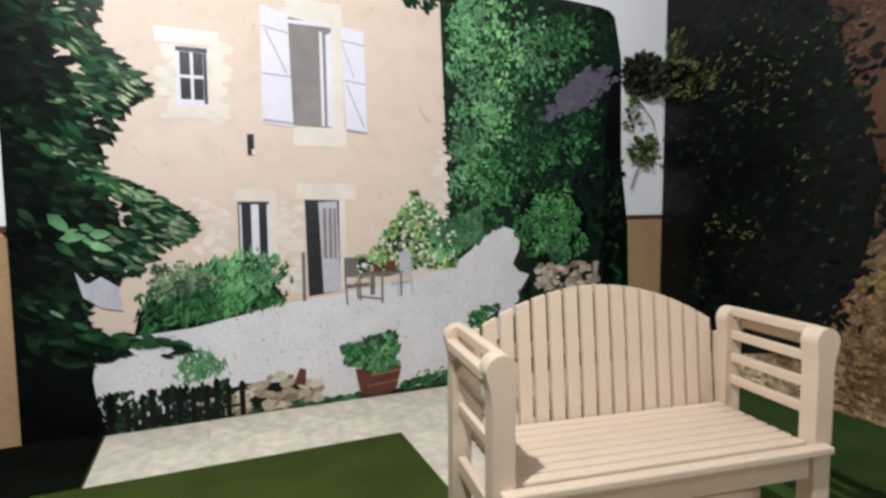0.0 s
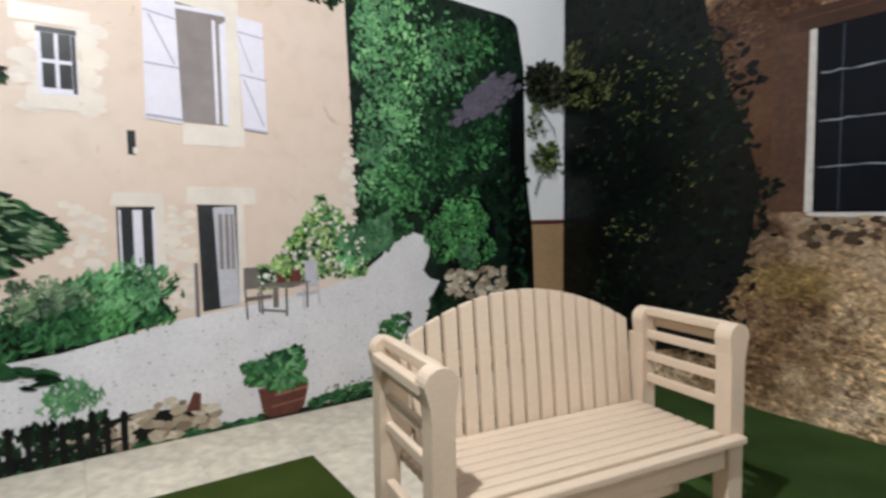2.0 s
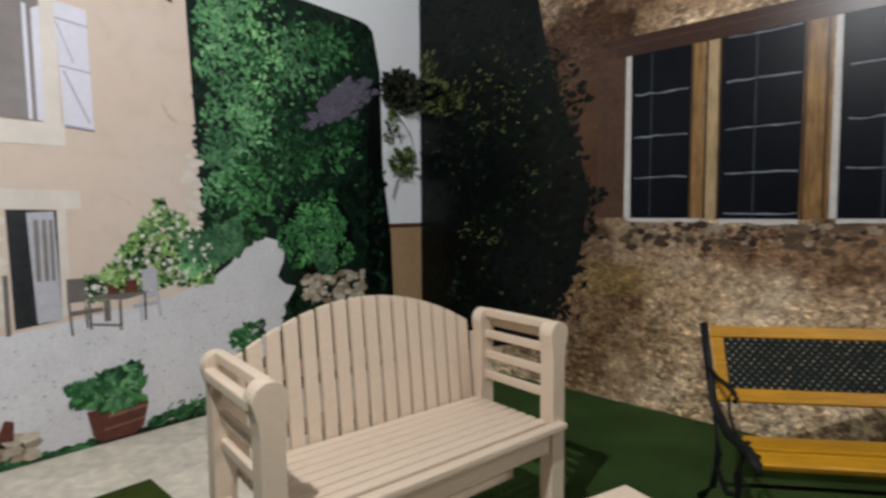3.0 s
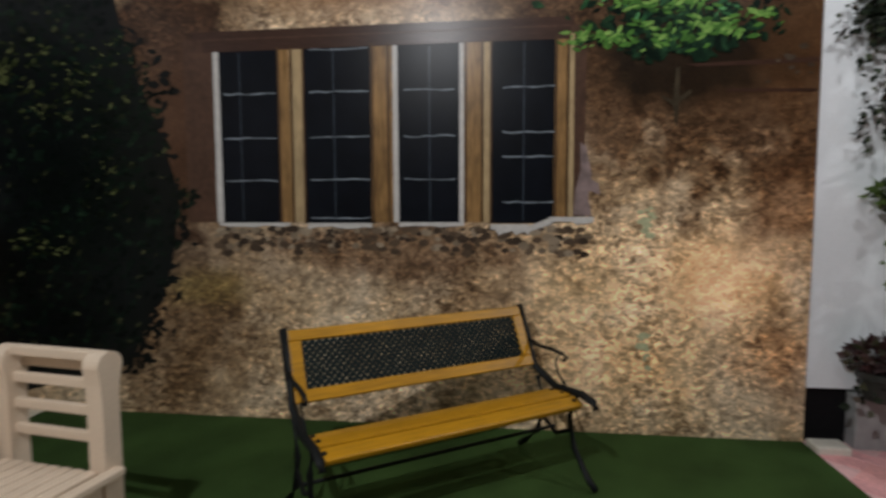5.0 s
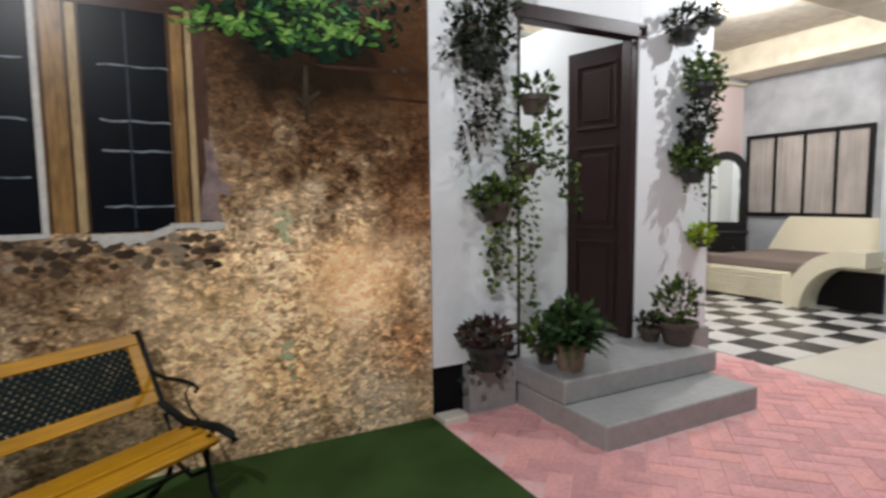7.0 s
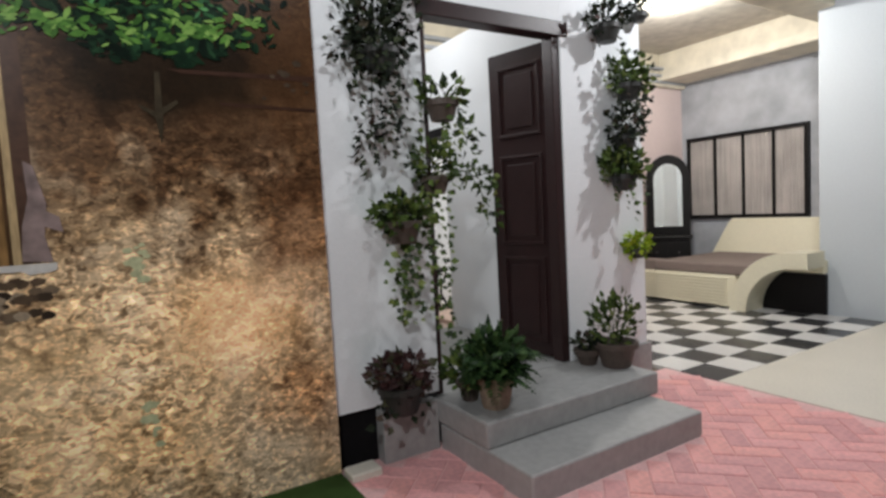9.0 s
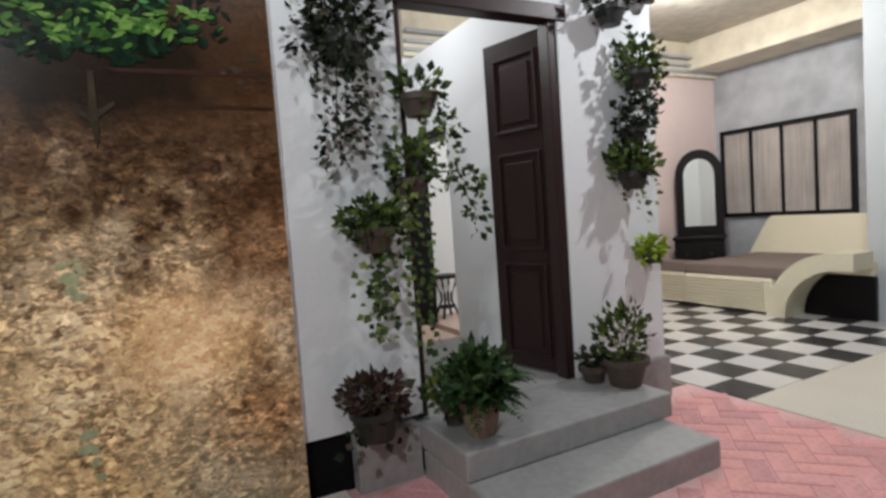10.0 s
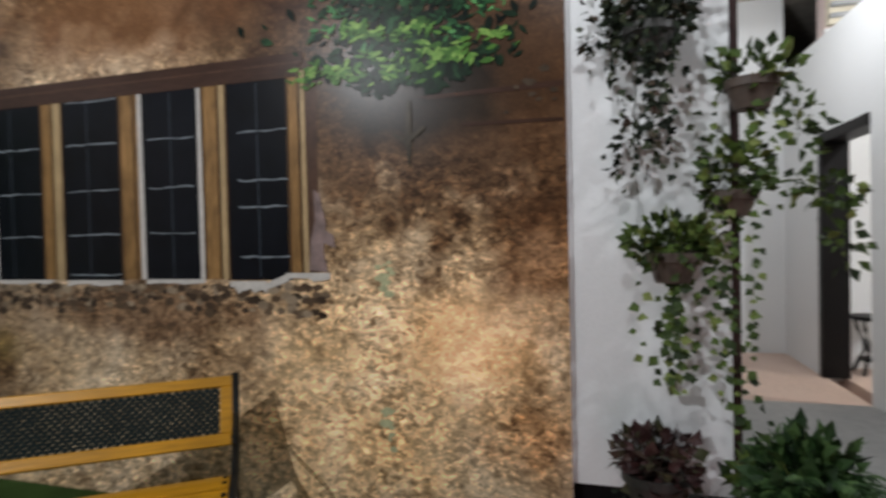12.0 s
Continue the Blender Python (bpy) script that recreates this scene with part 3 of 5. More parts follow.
def strip(a, b, w):
    (x0, y0), (x1, y1) = a, b
    n = Vector((y0 - y1, x1 - x0)).normalized() * w / 2
    return [(x0 - n.x, y0 - n.y), (x1 - n.x, y1 - n.y), (x1 + n.x, y1 + n.y), (x0 + n.x, y0 + n.y)]


printed_each("printed_shutter_brace", [strip((0.645, 2.135), (0.785, 2.11), 0.007), strip((0.64, 1.885), (0.795, 1.875), 0.007), strip((0.64, 1.635), (0.80, 1.622), 0.012), strip((0.665, 2.12), (0.775, 1.89), 0.007), strip((1.08, 2.10), (1.215, 2.085), 0.007), strip((1.09, 1.88), (1.22, 1.865), 0.007), strip((1.10, 1.60), (1.224, 1.588), 0.010), strip((1.105, 1.86), (1.205, 1.62), 0.007), strip((1.085, 2.08), (1.15, 1.9), 0.005)], M["p_line"], mural, 8, "n", "shadowed braces of the shutters")
printed("printed_wall_lamp", [rect(0.555, 0.59, 1.44, 1.555)], M["p_dark"], mural, 4, "n", "dark wall lantern")
printed("printed_wall_lamp_glass", [rect(0.577, 0.596, 1.445, 1.475)], M["p_stone"], mural, 5, "n")
printed_each("printed_lintel", [[(0.47, 1.2), (0.70, 1.195), (0.69, 1.255), (0.485, 1.26)], [(0.80, 1.205), (1.15, 1.2), (1.145, 1.29), (0.81, 1.292)], rect(0.655, 0.70, 0.85, 1.2), rect(1.045, 1.085, 0.68, 1.2), rect(0.485, 0.67, 0.84, 0.875)], M["p_stone"], mural, 3, "n", "pale stone lintels and jambs")
printed("printed_stonework", pebbles(rng, 60, lambda r: (0.76 + r.uniform(-0.06, 0.06), r.uniform(0.68, 1.2)), 0.032) + pebbles(rng, 26, lambda r: (1.70 + r.uniform(-0.05, 0.04), r.uniform(1.0, 1.5)), 0.03) + pebbles(rng, 34, lambda r: (0.36 + r.uniform(-0.09, 0.09), r.uniform(0.9, 1.2)), 0.03), M["p_stone"], mural, 3, "n", "bare stones showing through the render", "stuff")
printed("printed_lower_window", [rect(0.494, 0.658, 0.872, 1.19)], M["p_dark"], mural, 4, "n", "dark lower window")
printed_each("printed_casement_bar", [rect(0.562, 0.602, 0.875, 1.175), rect(0.502, 0.512, 0.875, 1.175), rect(0.645, 0.658, 0.875, 1.175)], M["p_white"], mural, 5, "n", "white casement bars")
printed("printed_doorway", [[(0.852, 1.2), (1.047, 1.195), (1.047, 0.665), (0.862, 0.645)]], M["p_dark"], mural, 4, "n", "dark open doorway")
printed("printed_door_leaf", [[(0.928, 1.185), (1.035, 1.19), (1.047, 0.665), (0.948, 0.66)]], M["p_chair"], mural, 5, "n", "pale grey glazed door leaf")
printed_each("printed_door_pane", [rect(0.953, 0.972, 0.86, 1.15), rect(0.985, 1.003, 0.86, 1.15), rect(1.013, 1.028, 0.86, 1.15)], M["p_grey"], mural, 6, "n", "dim door panes")
printed("printed_downpipe", [rect(0.827, 0.846, 0.62, 0.9)], M["p_table"], mural, 4, "n", "weathered wooden post")

# planting by the house
printed("printed_shrub", [[(-0.03, 0.50), (0.25, 0.52), (0.5, 0.57), (0.74, 0.63), (0.68, 0.72), (0.6, 0.80), (0.48, 0.86), (0.36, 0.83), (0.22, 0.80), (0.08, 0.72), (0.0, 0.62)]], M["p_black"], mural, 4, "n", "leafy shrub by the wall")
printed("printed_shrub_foliage", leaf_shapes(rng, 1100, lambda r: (lambda u: (u, 0.515 + 0.14 * max(0.0, u) + (0.30 - 0.62 * (u - 0.40) ** 2) * r.random()))(r.triangular(-0.05, 0.78, 0.42)), 0.026, 1.2, 1.0, 0.3), M["p_leaf_mid"], mural, 5, "n", "", "stuff")
printed("printed_shrub_foliage", leaf_shapes(rng, 200, blob_spot(0.50, 0.80, 0.22, 0.12), 0.026, 1.2, 0.9, 0.28), M["p_leaf_bright"], mural, 6, "n", "", "stuff")
printed("printed_shrub_foliage", leaf_shapes(rng, 300, blob_spot(0.20, 0.78, 0.16, 0.09), 0.016), M["p_leaf_sage"], mural, 6, "n", "", "stuff")


def rose_spot(r):
    u = r.uniform(1.15, 1.80)
    top = 1.27 - 0.55 * abs(u - 1.52) / 0.4 * (0.75 if u > 1.52 else 1.0)
    return u, r.uniform(0.74 + 0.05 * (u - 1.15), max(0.86, top))


printed("printed_rose_bush", leaf_shapes(rng, 1000, rose_spot, 0.022), M["p_leaf_rose"], mural, 4, "n", "flowering climbing rose", "stuff")
printed("printed_rose_bush", leaf_shapes(rng, 260, rose_spot, 0.02), M["p_leaf_mid"], mural, 5, "n", "", "stuff")
printed("printed_rose_blossom", leaf_shapes(rng, 90, rose_spot, 0.014, aspect=0.8), M["p_bloom"], mural, 6, "n", "white rose blossom", "stuff")
printed("printed_lane_planting", leaf_shapes(rng, 420, lambda r: (lambda u: (u, 0.80 + 0.35 * (u - 1.6) + r.uniform(0, 0.22)))(r.uniform(1.62, 1.98)), 0.024, 1.2, 1.0), M["p_leaf_bright"], mural, 5, "n", "leafy plants by the lane", "stuff")
# garden table and chairs
printed("printed_garden_table", [[(1.12, 0.755), (1.24, 0.775), (1.45, 0.76), (1.33, 0.735)], strip((1.16, 0.75), (1.165, 0.60), 0.012), strip((1.30, 0.735), (1.30, 0.575), 0.013), strip((1.42, 0.755), (1.42, 0.61), 0.011), strip((1.16, 0.625), (1.30, 0.60), 0.01), strip((1.24, 0.74), (1.24, 0.63), 0.03)], M["p_table"], mural, 7, "n", "weathered wooden garden table")
printed("printed_garden_chair", [rect(1.07, 1.15, 0.745, 0.86), strip((1.075, 0.75), (1.085, 0.58), 0.011), strip((1.145, 0.72), (1.15, 0.61), 0.01), [(1.08, 0.70), (1.22, 0.705), (1.22, 0.685), (1.08, 0.678)]], M["p_table"], mural, 6, "n", "grey garden chair")
printed("printed_garden_chair", [rect(1.41, 1.485, 0.73, 0.88), strip((1.485, 0.75), (1.495, 0.62), 0.011), strip((1.40, 0.72), (1.40, 0.60), 0.01), [(1.36, 0.70), (1.49, 0.705), (1.49, 0.685), (1.36, 0.68)]], M["p_chair"], mural, 6, "n", "grey garden chair")
printed_each("printed_table_pot", [rect(1.245, 1.30, 0.765, 0.815), rect(1.32, 1.385, 0.765, 0.83)], M["p_clay"], mural, 8, "n", "clay pots on the table")
printed("printed_table_foliage", leaf_shapes(rng, 80, blob_spot(1.28, 0.86, 0.07, 0.05), 0.016), M["p_leaf_rose"], mural, 9, "n", "", "stuff")

# foreground: moss, rubble, pickets, fern, tree
printed("printed_moss", leaf_shapes(rng, 260, lambda r: (r.uniform(-0.3, 1.15), r.uniform(0.0, 0.035)), 0.022, 0, 0.4), M["p_leaf_mid"], mural, 5, "n", "mossy edge of the yard", "stuff")
printed("printed_moss", leaf_shapes(rng, 220, lambda r: (lambda u: (u, 0.02 + r.uniform(0, 0.05 + 0.10 * (u - 1.4))))(r.uniform(1.42, 2.05)), 0.024, 0.2, 0.5), M["p_leaf_mid"], mural, 5, "n", "grassy edge of the yard", "stuff")
printed("printed_rubble_mound", [blob_outline(0.55, 0.08, 0.35, 0.1, 26, 0.1, 5)], M["p_black"], mural, 5, "n", "rubble heap")
printed("printed_rubble", pebbles(rng, 90, lambda r: (lambda u: (u, 0.02 + r.random() * (0.2 - 0.5 * abs(u - 0.68) * 0.6)))(r.uniform(0.2, 0.9)), 0.038), M["p_rubble"], mural, 6, "n", "pale rubble stones", "stuff")
printed("printed_terracotta_shard", [[(0.76, 0.14), (0.83, 0.13), (0.835, 0.22), (0.80, 0.235)]], M["p_clay"], mural, 7, "n", "broken terracotta shard")
printed("printed_fern", leaf_shapes(rng, 200, blob_spot(0.27, 0.31, 0.12, 0.08), 0.024, 1.57, 0.9, 0.22), M["p_leaf_bright"], mural, 6, "n", "bright green fern", "stuff")
printed("printed_fern", leaf_shapes(rng, 420, lambda r: (r.uniform(-0.35, 0.42), 0.01 + 0.20 * r.random() ** 1.3), 0.026, 1.57, 0.9), M["p_leaf_dark"], mural, 7, "n", "", "stuff")
pk = []
for k in range(15):
    u = -0.40 + k * 0.062 + rng.uniform(-0.012, 0.012)
    h = rng.uniform(0.13, 0.24)
    pk.append([(u, 0.0), (u + 0.028, 0.0), (u + 0.026 + rng.uniform(-0.01, 0.01), h * 0.92), (u + 0.012, h), (u - 0.002, h * 0.9)])
printed_each("printed_picket", pk + [rect(-0.4, 0.5, 0.06, 0.075)], M["p_black"], mural, 8, "n", "dark low picket fence")
TR = [(ML, 0.0), (-0.16, 0.0), (-0.20, 0.14), (-0.22, 0.3), (-0.20, 0.42), (-0.24, 0.6), (-0.22, 0.84), (-0.14, 0.95), (-0.06, 1.08), (-0.12, 1.25), (-0.24, 1.40), (-0.20, 1.6), (-0.20, 1.78), (-0.32, 1.9), (-0.34, 2.1), (-0.28, MT + 0.05), (ML, MT + 0.07)]
printed("printed_tree", [TR], M["p_black"], mural, 9, "n", "dark leafy tree at the mural's edge")


def tree_reach(v):
    """How far the boughs reach into the picture at height v."""
    k = lambda c, w: math.exp(-((v - c) / w) ** 2)
    return -0.22 + 0.30 * k(1.80, 0.16) + 0.12 * k(1.55, 0.12) + 0.50 * k(1.12, 0.19) + 0.16 * k(0.86, 0.1) + 0.20 * k(0.46, 0.06) + 0.12 * k(2.2, 0.15)


def tree_spot(r):
    v = r.uniform(0.38, 2.55)
    u = -0.50 + (tree_reach(v) + 0.50) * r.random() ** 0.75
    return u, v - 0.10 * (u + 0.2)


def fringe_spot(r):
    v = r.choice((r.gauss(1.80, 0.1), r.gauss(1.12, 0.14), r.gauss(1.12, 0.14), r.uniform(0.9, 2.2)))
    u = tree_reach(v) - abs(r.gauss(0, 0.14))
    return (u, v - 0.10 * (u + 0.2)) if u > -0.45 else None


printed("printed_tree_foliage", leaf_shapes(rng, 760, tree_spot, 0.05, -0.35, 0.7, 0.36), M["p_leaf_night"], mural, 9.5, "n", "shaded tree leaves", "stuff")
printed("printed_tree_foliage", leaf_shapes(rng, 420, tree_spot, 0.044, -0.4, 0.7, 0.34), M["p_leaf_dark"], mural, 10, "n", "dark pointed tree leaves", "stuff")
printed("printed_tree_foliage", leaf_shapes(rng, 260, fringe_spot, 0.048, -0.4, 0.55, 0.34), M["p_leaf_deep"], mural, 11, "n", "green pointed tree leaves", "stuff")
printed("printed_tree_foliage", leaf_shapes(rng, 130, fringe_spot, 0.034, -0.35, 0.6, 0.26), M["p_leaf_sage"], mural, 12, "n", "pale backlit tree leaves", "stuff")
printed("printed_tree_foliage", leaf_shapes(rng, 7, blob_spot(-0.20, 1.06, 0.2, 0.10), 0.05, -0.3, 0.6, 0.45), M["p_leaf_bright"], mural, 13, "n", "sunlit tree leaves", "stuff")
printed("printed_low_bough", leaf_shapes(rng, 46, lambda r: (lambda u: (u, 0.50 - 0.28 * (u + 0.1) + r.gauss(0, 0.018)))(r.uniform(-0.25, 0.22)), 0.045, -0.25, 0.35, 0.32), M["p_leaf_deep"], mural, 12, "n", "low leafy bough", "stuff")
printed("printed_deck_chair", [[(-0.27, 0.85), (-0.22, 0.78), (-0.16, 0.82), (-0.08, 0.76), (-0.07, 0.64), (-0.16, 0.66), (-0.24, 0.72)]], M["p_chair"], mural, 11.5, "n", "white garden seat behind the tree")

# a twig of leaves in the gap beside the mural
twig = thing("hanging_twig", pose(3.32, WALL_Y - 0.02, 1.55), "leafy artificial twig hung in the corner gap", "plant")
part("stem", tube([(-0.14, 0, 0.42), (-0.05, 0, 0.33), (0.06, 0, 0.22), (0.12, 0, 0.05), (0.05, 0, -0.05), (-0.08, 0, -0.15), (-0.13, 0, -0.28)], 0.005, 6), M["leaf_dark"], twig)


def add_leaf(bm, p, d, n, s, w, fold=0.25):
    """One folded leaf at p, pointing along d, with face n."""
    d, side = d.normalized(), d.cross(n)
    if side.length < 1e-4:
        side = d.orthogonal()
    side.normalize()
    up = side.cross(d)
    a = bm.verts.new(p)
    m = bm.verts.new(p + d * s * 0.55)
    t = bm.verts.new(p + d * s - up * s * 0.15)
    l = bm.verts.new(p + d * s * 0.45 + side * w + up * w * fold)
    r = bm.verts.new(p + d * s * 0.45 - side * w + up * w * fold)
    for f in ((a, m, l), (m, t, l), (a, r, m), (m, r, t)):
        bm.faces.new(f)


def unit(rng):
    return Vector((rng.gauss(0, 1), rng.gauss(0, 1), rng.gauss(0, 1))).normalized()


def leaf_cloud(rng, n, centre, radii, size, aspect=0.35, up=0.3, hug=None):
    """A clump of leaves that points outward."""
    bm = bmesh.new()
    c, rr = Vector(centre), Vector(radii)
    for _ in range(n):
        o = unit(rng)
        k = rng.random() ** 0.45
        p = c + Vector((o.x * rr.x, o.y * rr.y, o.z * rr.z)) * k
        if hug is not None and p.x > hug:
            p.x = hug - rng.uniform(0.0, 0.03)
        d = (o + unit(rng) * 0.6 + Vector((0, 0, up))).normalized()
        s = size * rng.uniform(0.6, 1.3)
        if hug is not None and (p + d * s).x > hug:
            d.x = -abs(d.x) * 0.3
        add_leaf(bm, p, d, unit(rng), s, s * aspect)
    return bm


def vine_leaves(rng, starts, length, size, step=0.045, sway=0.05, bm=None):
    """Hanging strands set with leaves."""
    bm = bm or bmesh.new()
    for st in starts:
        p = Vector(st)
        ln = length * rng.uniform(0.5, 1.15)
        drift = Vector((0, rng.uniform(-sway, sway), 0))
        n = int(ln / step)
        for k in range(n):
            p = p + Vector((rng.uniform(-0.006, 0.004), rng.uniform(-0.012, 0.012), -step)) + drift * step
            d = Vector((rng.uniform(-0.8, 0.0), rng.uniform(-1, 1), rng.uniform(-0.7, 0.3)))
            s = size * rng.uniform(0.6, 1.2)
            add_leaf(bm, p, d, Vector((-1, rng.uniform(-.5, .5), rng.uniform(0, 1))), s, s * 0.42)
    return bm


for cu, cv, ru, rv, n in ((-0.02, 0.53, 0.22, 0.14, 800), (-0.02, 0.0, 0.13, 0.10, 130), (-0.14, 0.22, 0.05, 0.2, 60)):
    part("leaves", leaf_cloud(rng, n, (cu, -0.02, cv), (ru, 0.02, rv), 0.05), M["leaf_dark"] if n == 800 else M["leaf_green"], twig, "dark green leaves", kind="stuff")

# ---- the stone-wall mural on the east wall ----
def print_stonewall(name):
    """Printed rubble masonry with soft patches of brown, ochre and moss."""
    m, nt, b = nodes_of(name, 0.30, 0, 0.25)
    tc = nt.nodes.new("ShaderNodeTexCoord").outputs["Object"]

    def vor(scale, sy):
        mp = nt.nodes.new("ShaderNodeMapping")
        mp.inputs["Scale"].default_value = (1, 1, sy)
        warp = nt.nodes.new("ShaderNodeTexNoise")
        warp.inputs["Scale"].default_value = 7
        nt.links.new(tc, warp.inputs["Vector"])
        add = nt.nodes.new("ShaderNodeVectorMath")
        add.operation = "MULTIPLY_ADD"
        add.inputs[1].default_value = (0.12, 0.12, 0.12)
        nt.links.new(warp.outputs["Color"], add.inputs[0])
        nt.links.new(tc, add.inputs[2])
        nt.links.new(add.outputs[0], mp.inputs[0])
        v = nt.nodes.new("ShaderNodeTexVoronoi")
        v.inputs["Scale"].default_value = scale
        nt.links.new(mp.outputs[0], v.inputs["Vector"])
        return v

    def grey(sock):
        sp = nt.nodes.new("ShaderNodeSeparateColor")
        nt.links.new(sock, sp.inputs[0])
        return sp.outputs[0]

    v1, v2 = vor(17, 1.5), vor(38, 1.35)
    tone = ramp_node(nt, noise_node(nt, 2.6, 6, distort=0.5), [(0.30, (0.46, 0.32, 0.185)), (0.48, (0.66, 0.49, 0.31)), (0.66, (0.82, 0.66, 0.47))])
    stones = ramp_node(nt, v1.outputs["Color"], [(0.1, (0.52, 0.48, 0.44)), (0.5, (1.0, 1.0, 1.0)), (0.9, (1.5, 1.47, 1.42))])
    col = mix_node(nt, 0.6, tone, stones, "MULTIPLY")
    chips = ramp_node(nt, v2.outputs["Color"], [(0.15, (0.70, 0.66, 0.62)), (0.5, (1, 1, 1)), (0.85, (1.35, 1.33, 1.28))])
    col = mix_node(nt, 0.7, col, chips, "MULTIPLY")
    grain = ramp_node(nt, noise_node(nt, 60, 5, stretch=(1, 1, 1.3)), [(0.3, (0.72, 0.69, 0.66)), (0.52, (1, 1, 1)), (0.75, (1.35, 1.32, 1.28))])
    smooth = mix_node(nt, 0.7, tone, grain, "MULTIPLY")
    col = mix_node(nt, 0.7, col, grain, "MULTIPLY")
    # dark pits and pale flints, thicker in some stretches
    where = grey(ramp_node(nt, noise_node(nt, 1.7, 3), [(0.36, (0.62, 0.62, 0.62)), (0.55, (1, 1, 1))]))
    pits = ramp_node(nt, noise_node(nt, 23, 4, stretch=(1, 1.0, 1.5), distort=0.9), [(0.36, (0.16, 0.125, 0.10)), (0.43, (0.52, 0.47, 0.43)), (0.50, (1, 1, 1))])
    flints = ramp_node(nt, noise_node(nt, 28, 3, stretch=(1, 1.0, 1.6), distort=0.6), [(0.52, (1, 1, 1)), (0.66, (1.9, 1.86, 1.78))])
    joints = ramp_node(nt, v1.outputs["Distance"], [(0.45, (1, 1, 1)), (0.78, (0.42, 0.36, 0.32))])
    rough = mix_node(nt, 0.85, mix_node(nt, 0.6, mix_node(nt, 1.0, col, flints, "MULTIPLY"), joints, "MULTIPLY"), pits, "MULTIPLY")
    col = mix_node(nt, where, smooth, rough)

    def spread(y, z, ry, rz):
        """A soft-edged spot: 1 in the middle, 0 outside."""
        mp = nt.nodes.new("ShaderNodeMapping")
        mp.vector_type = "TEXTURE"
        mp.inputs["Location"].default_value = (WALL_X, y, z)
        mp.inputs["Scale"].default_value = (5, ry, rz)
        nt.links.new(tc, mp.inputs[0])
        g = nt.nodes.new("ShaderNodeTexGradient")
        g.gradient_type = "QUADRATIC_SPHERE"
        nt.links.new(mp.outputs[0], g.inputs[0])
        return grey(ramp_node(nt, g.outputs["Fac"], [(0.02, (0, 0, 0)), (0.45, (0.85, 0.85, 0.85))]))

    # a smooth, warmer and lighter spot and the smooth dark brown courses above
    col = mix_node(nt, spread(-0.55, 0.86, 0.60, 0.42), col, mix_node(nt, 0.6, col, mix_node(nt, 1.0, smooth, (1.30, 1.04, 0.82), "MULTIPLY")))
    col = mix_node(nt, spread(-0.60, 1.95, 1.3, 0.55), col, mix_node(nt, 1.0, smooth, (0.80, 0.68, 0.59), "MULTIPLY"))
    col = mix_node(nt, spread(2.35, 1.6, 0.5, 1.0), col, mix_node(nt, 1.0, smooth, (0.9, 0.76, 0.69), "MULTIPLY"))
    col = mix_node(nt, spread(1.1, 2.45, 1.8, 0.4), col, mix_node(nt, 1.0, smooth, (0.9, 0.75, 0.66), "MULTIPLY"))

    def patch(y, z, ry, rz, tint, col, power=1.0, full=0.5):
        mp = nt.nodes.new("ShaderNodeMapping")
        mp.vector_type = "TEXTURE"
        mp.inputs["Location"].default_value = (WALL_X, y, z)
        mp.inputs["Scale"].default_value = (5, ry, rz)
        nt.links.new(tc, mp.inputs[0])
        w = nt.nodes.new("ShaderNodeTexNoise")
        w.inputs["Scale"].default_value = 5
        nt.links.new(tc, w.inputs["Vector"])
        ad = nt.nodes.new("ShaderNodeVectorMath")
        ad.operation = "MULTIPLY_ADD"
        ad.inputs[1].default_value = (0, 0.7, 0.7)
        nt.links.new(w.outputs["Color"], ad.inputs[0])
        nt.links.new(mp.outputs[0], ad.inputs[2])
        sub = nt.nodes.new("ShaderNodeVectorMath")
        sub.operation = "SUBTRACT"
        sub.inputs[1].default_value = (0, 0.35, 0.35)
        nt.links.new(ad.outputs[0], sub.inputs[0])
        g = nt.nodes.new("ShaderNodeTexGradient")
        g.gradient_type = "QUADRATIC_SPHERE"
        nt.links.new(sub.outputs[0], g.inputs[0])
        r = ramp_node(nt, g.outputs["Fac"], [(0.0, (0, 0, 0)), (full, (power,) * 3)])
        sep = nt.nodes.new("ShaderNodeSeparateColor")
        nt.links.new(r, sep.inputs[0])
        return mix_node(nt, sep.outputs[0], col, mix_node(nt, 1.0, col, tint, "MULTIPLY"))

    # broad areas tinted lighter or darker by position
    col = patch(-0.15, 0.80, 1.25, 0.8, (1.62, 1.58, 1.48), col)
    col = patch(-0.45, 2.18, 1.8, 1.5, (0.24, 0.182, 0.148), col, full=0.24)
    col = patch(-0.30, 1.95, 0.6, 0.36, (0.24, 0.27, 0.27), col, full=0.25)
    col = patch(-0.35, 2.0, 1.1, 0.62, (0.62, 0.60, 0.57), col, full=0.3)
    col = patch(1.15, 0.98, 1.5, 0.38, (0.40, 0.34, 0.32), col)
    col = patch(0.75, 0.72, 0.5, 0.35, (0.62, 0.58, 0.55), col)
    col = patch(-0.85, 1.25, 0.4, 0.5, (0.58, 0.43, 0.34), col)
    col = patch(-0.80, 0.45, 0.4, 0.3, (0.76, 0.60, 0.48), col)
    col = patch(0.1, 0.30, 0.9, 0.4, (1.25, 1.15, 1.02), col)
    col = patch(2.3, 0.75, 0.45, 0.18, (1.15, 1.25, 0.85), col, 0.9)
    col = patch(2.5, 1.75, 0.9, 1.3, (0.13, 0.09, 0.075), col, full=0.25)
    col = patch(2.55, 0.55, 1.0, 0.85, (0.36, 0.31, 0.27), col, full=0.3)
    col = patch(1.0, 2.65, 3.0, 0.95, (0.36, 0.275, 0.225), col)
    nt.links.new(col, b.inputs["Base Color"])
    return m


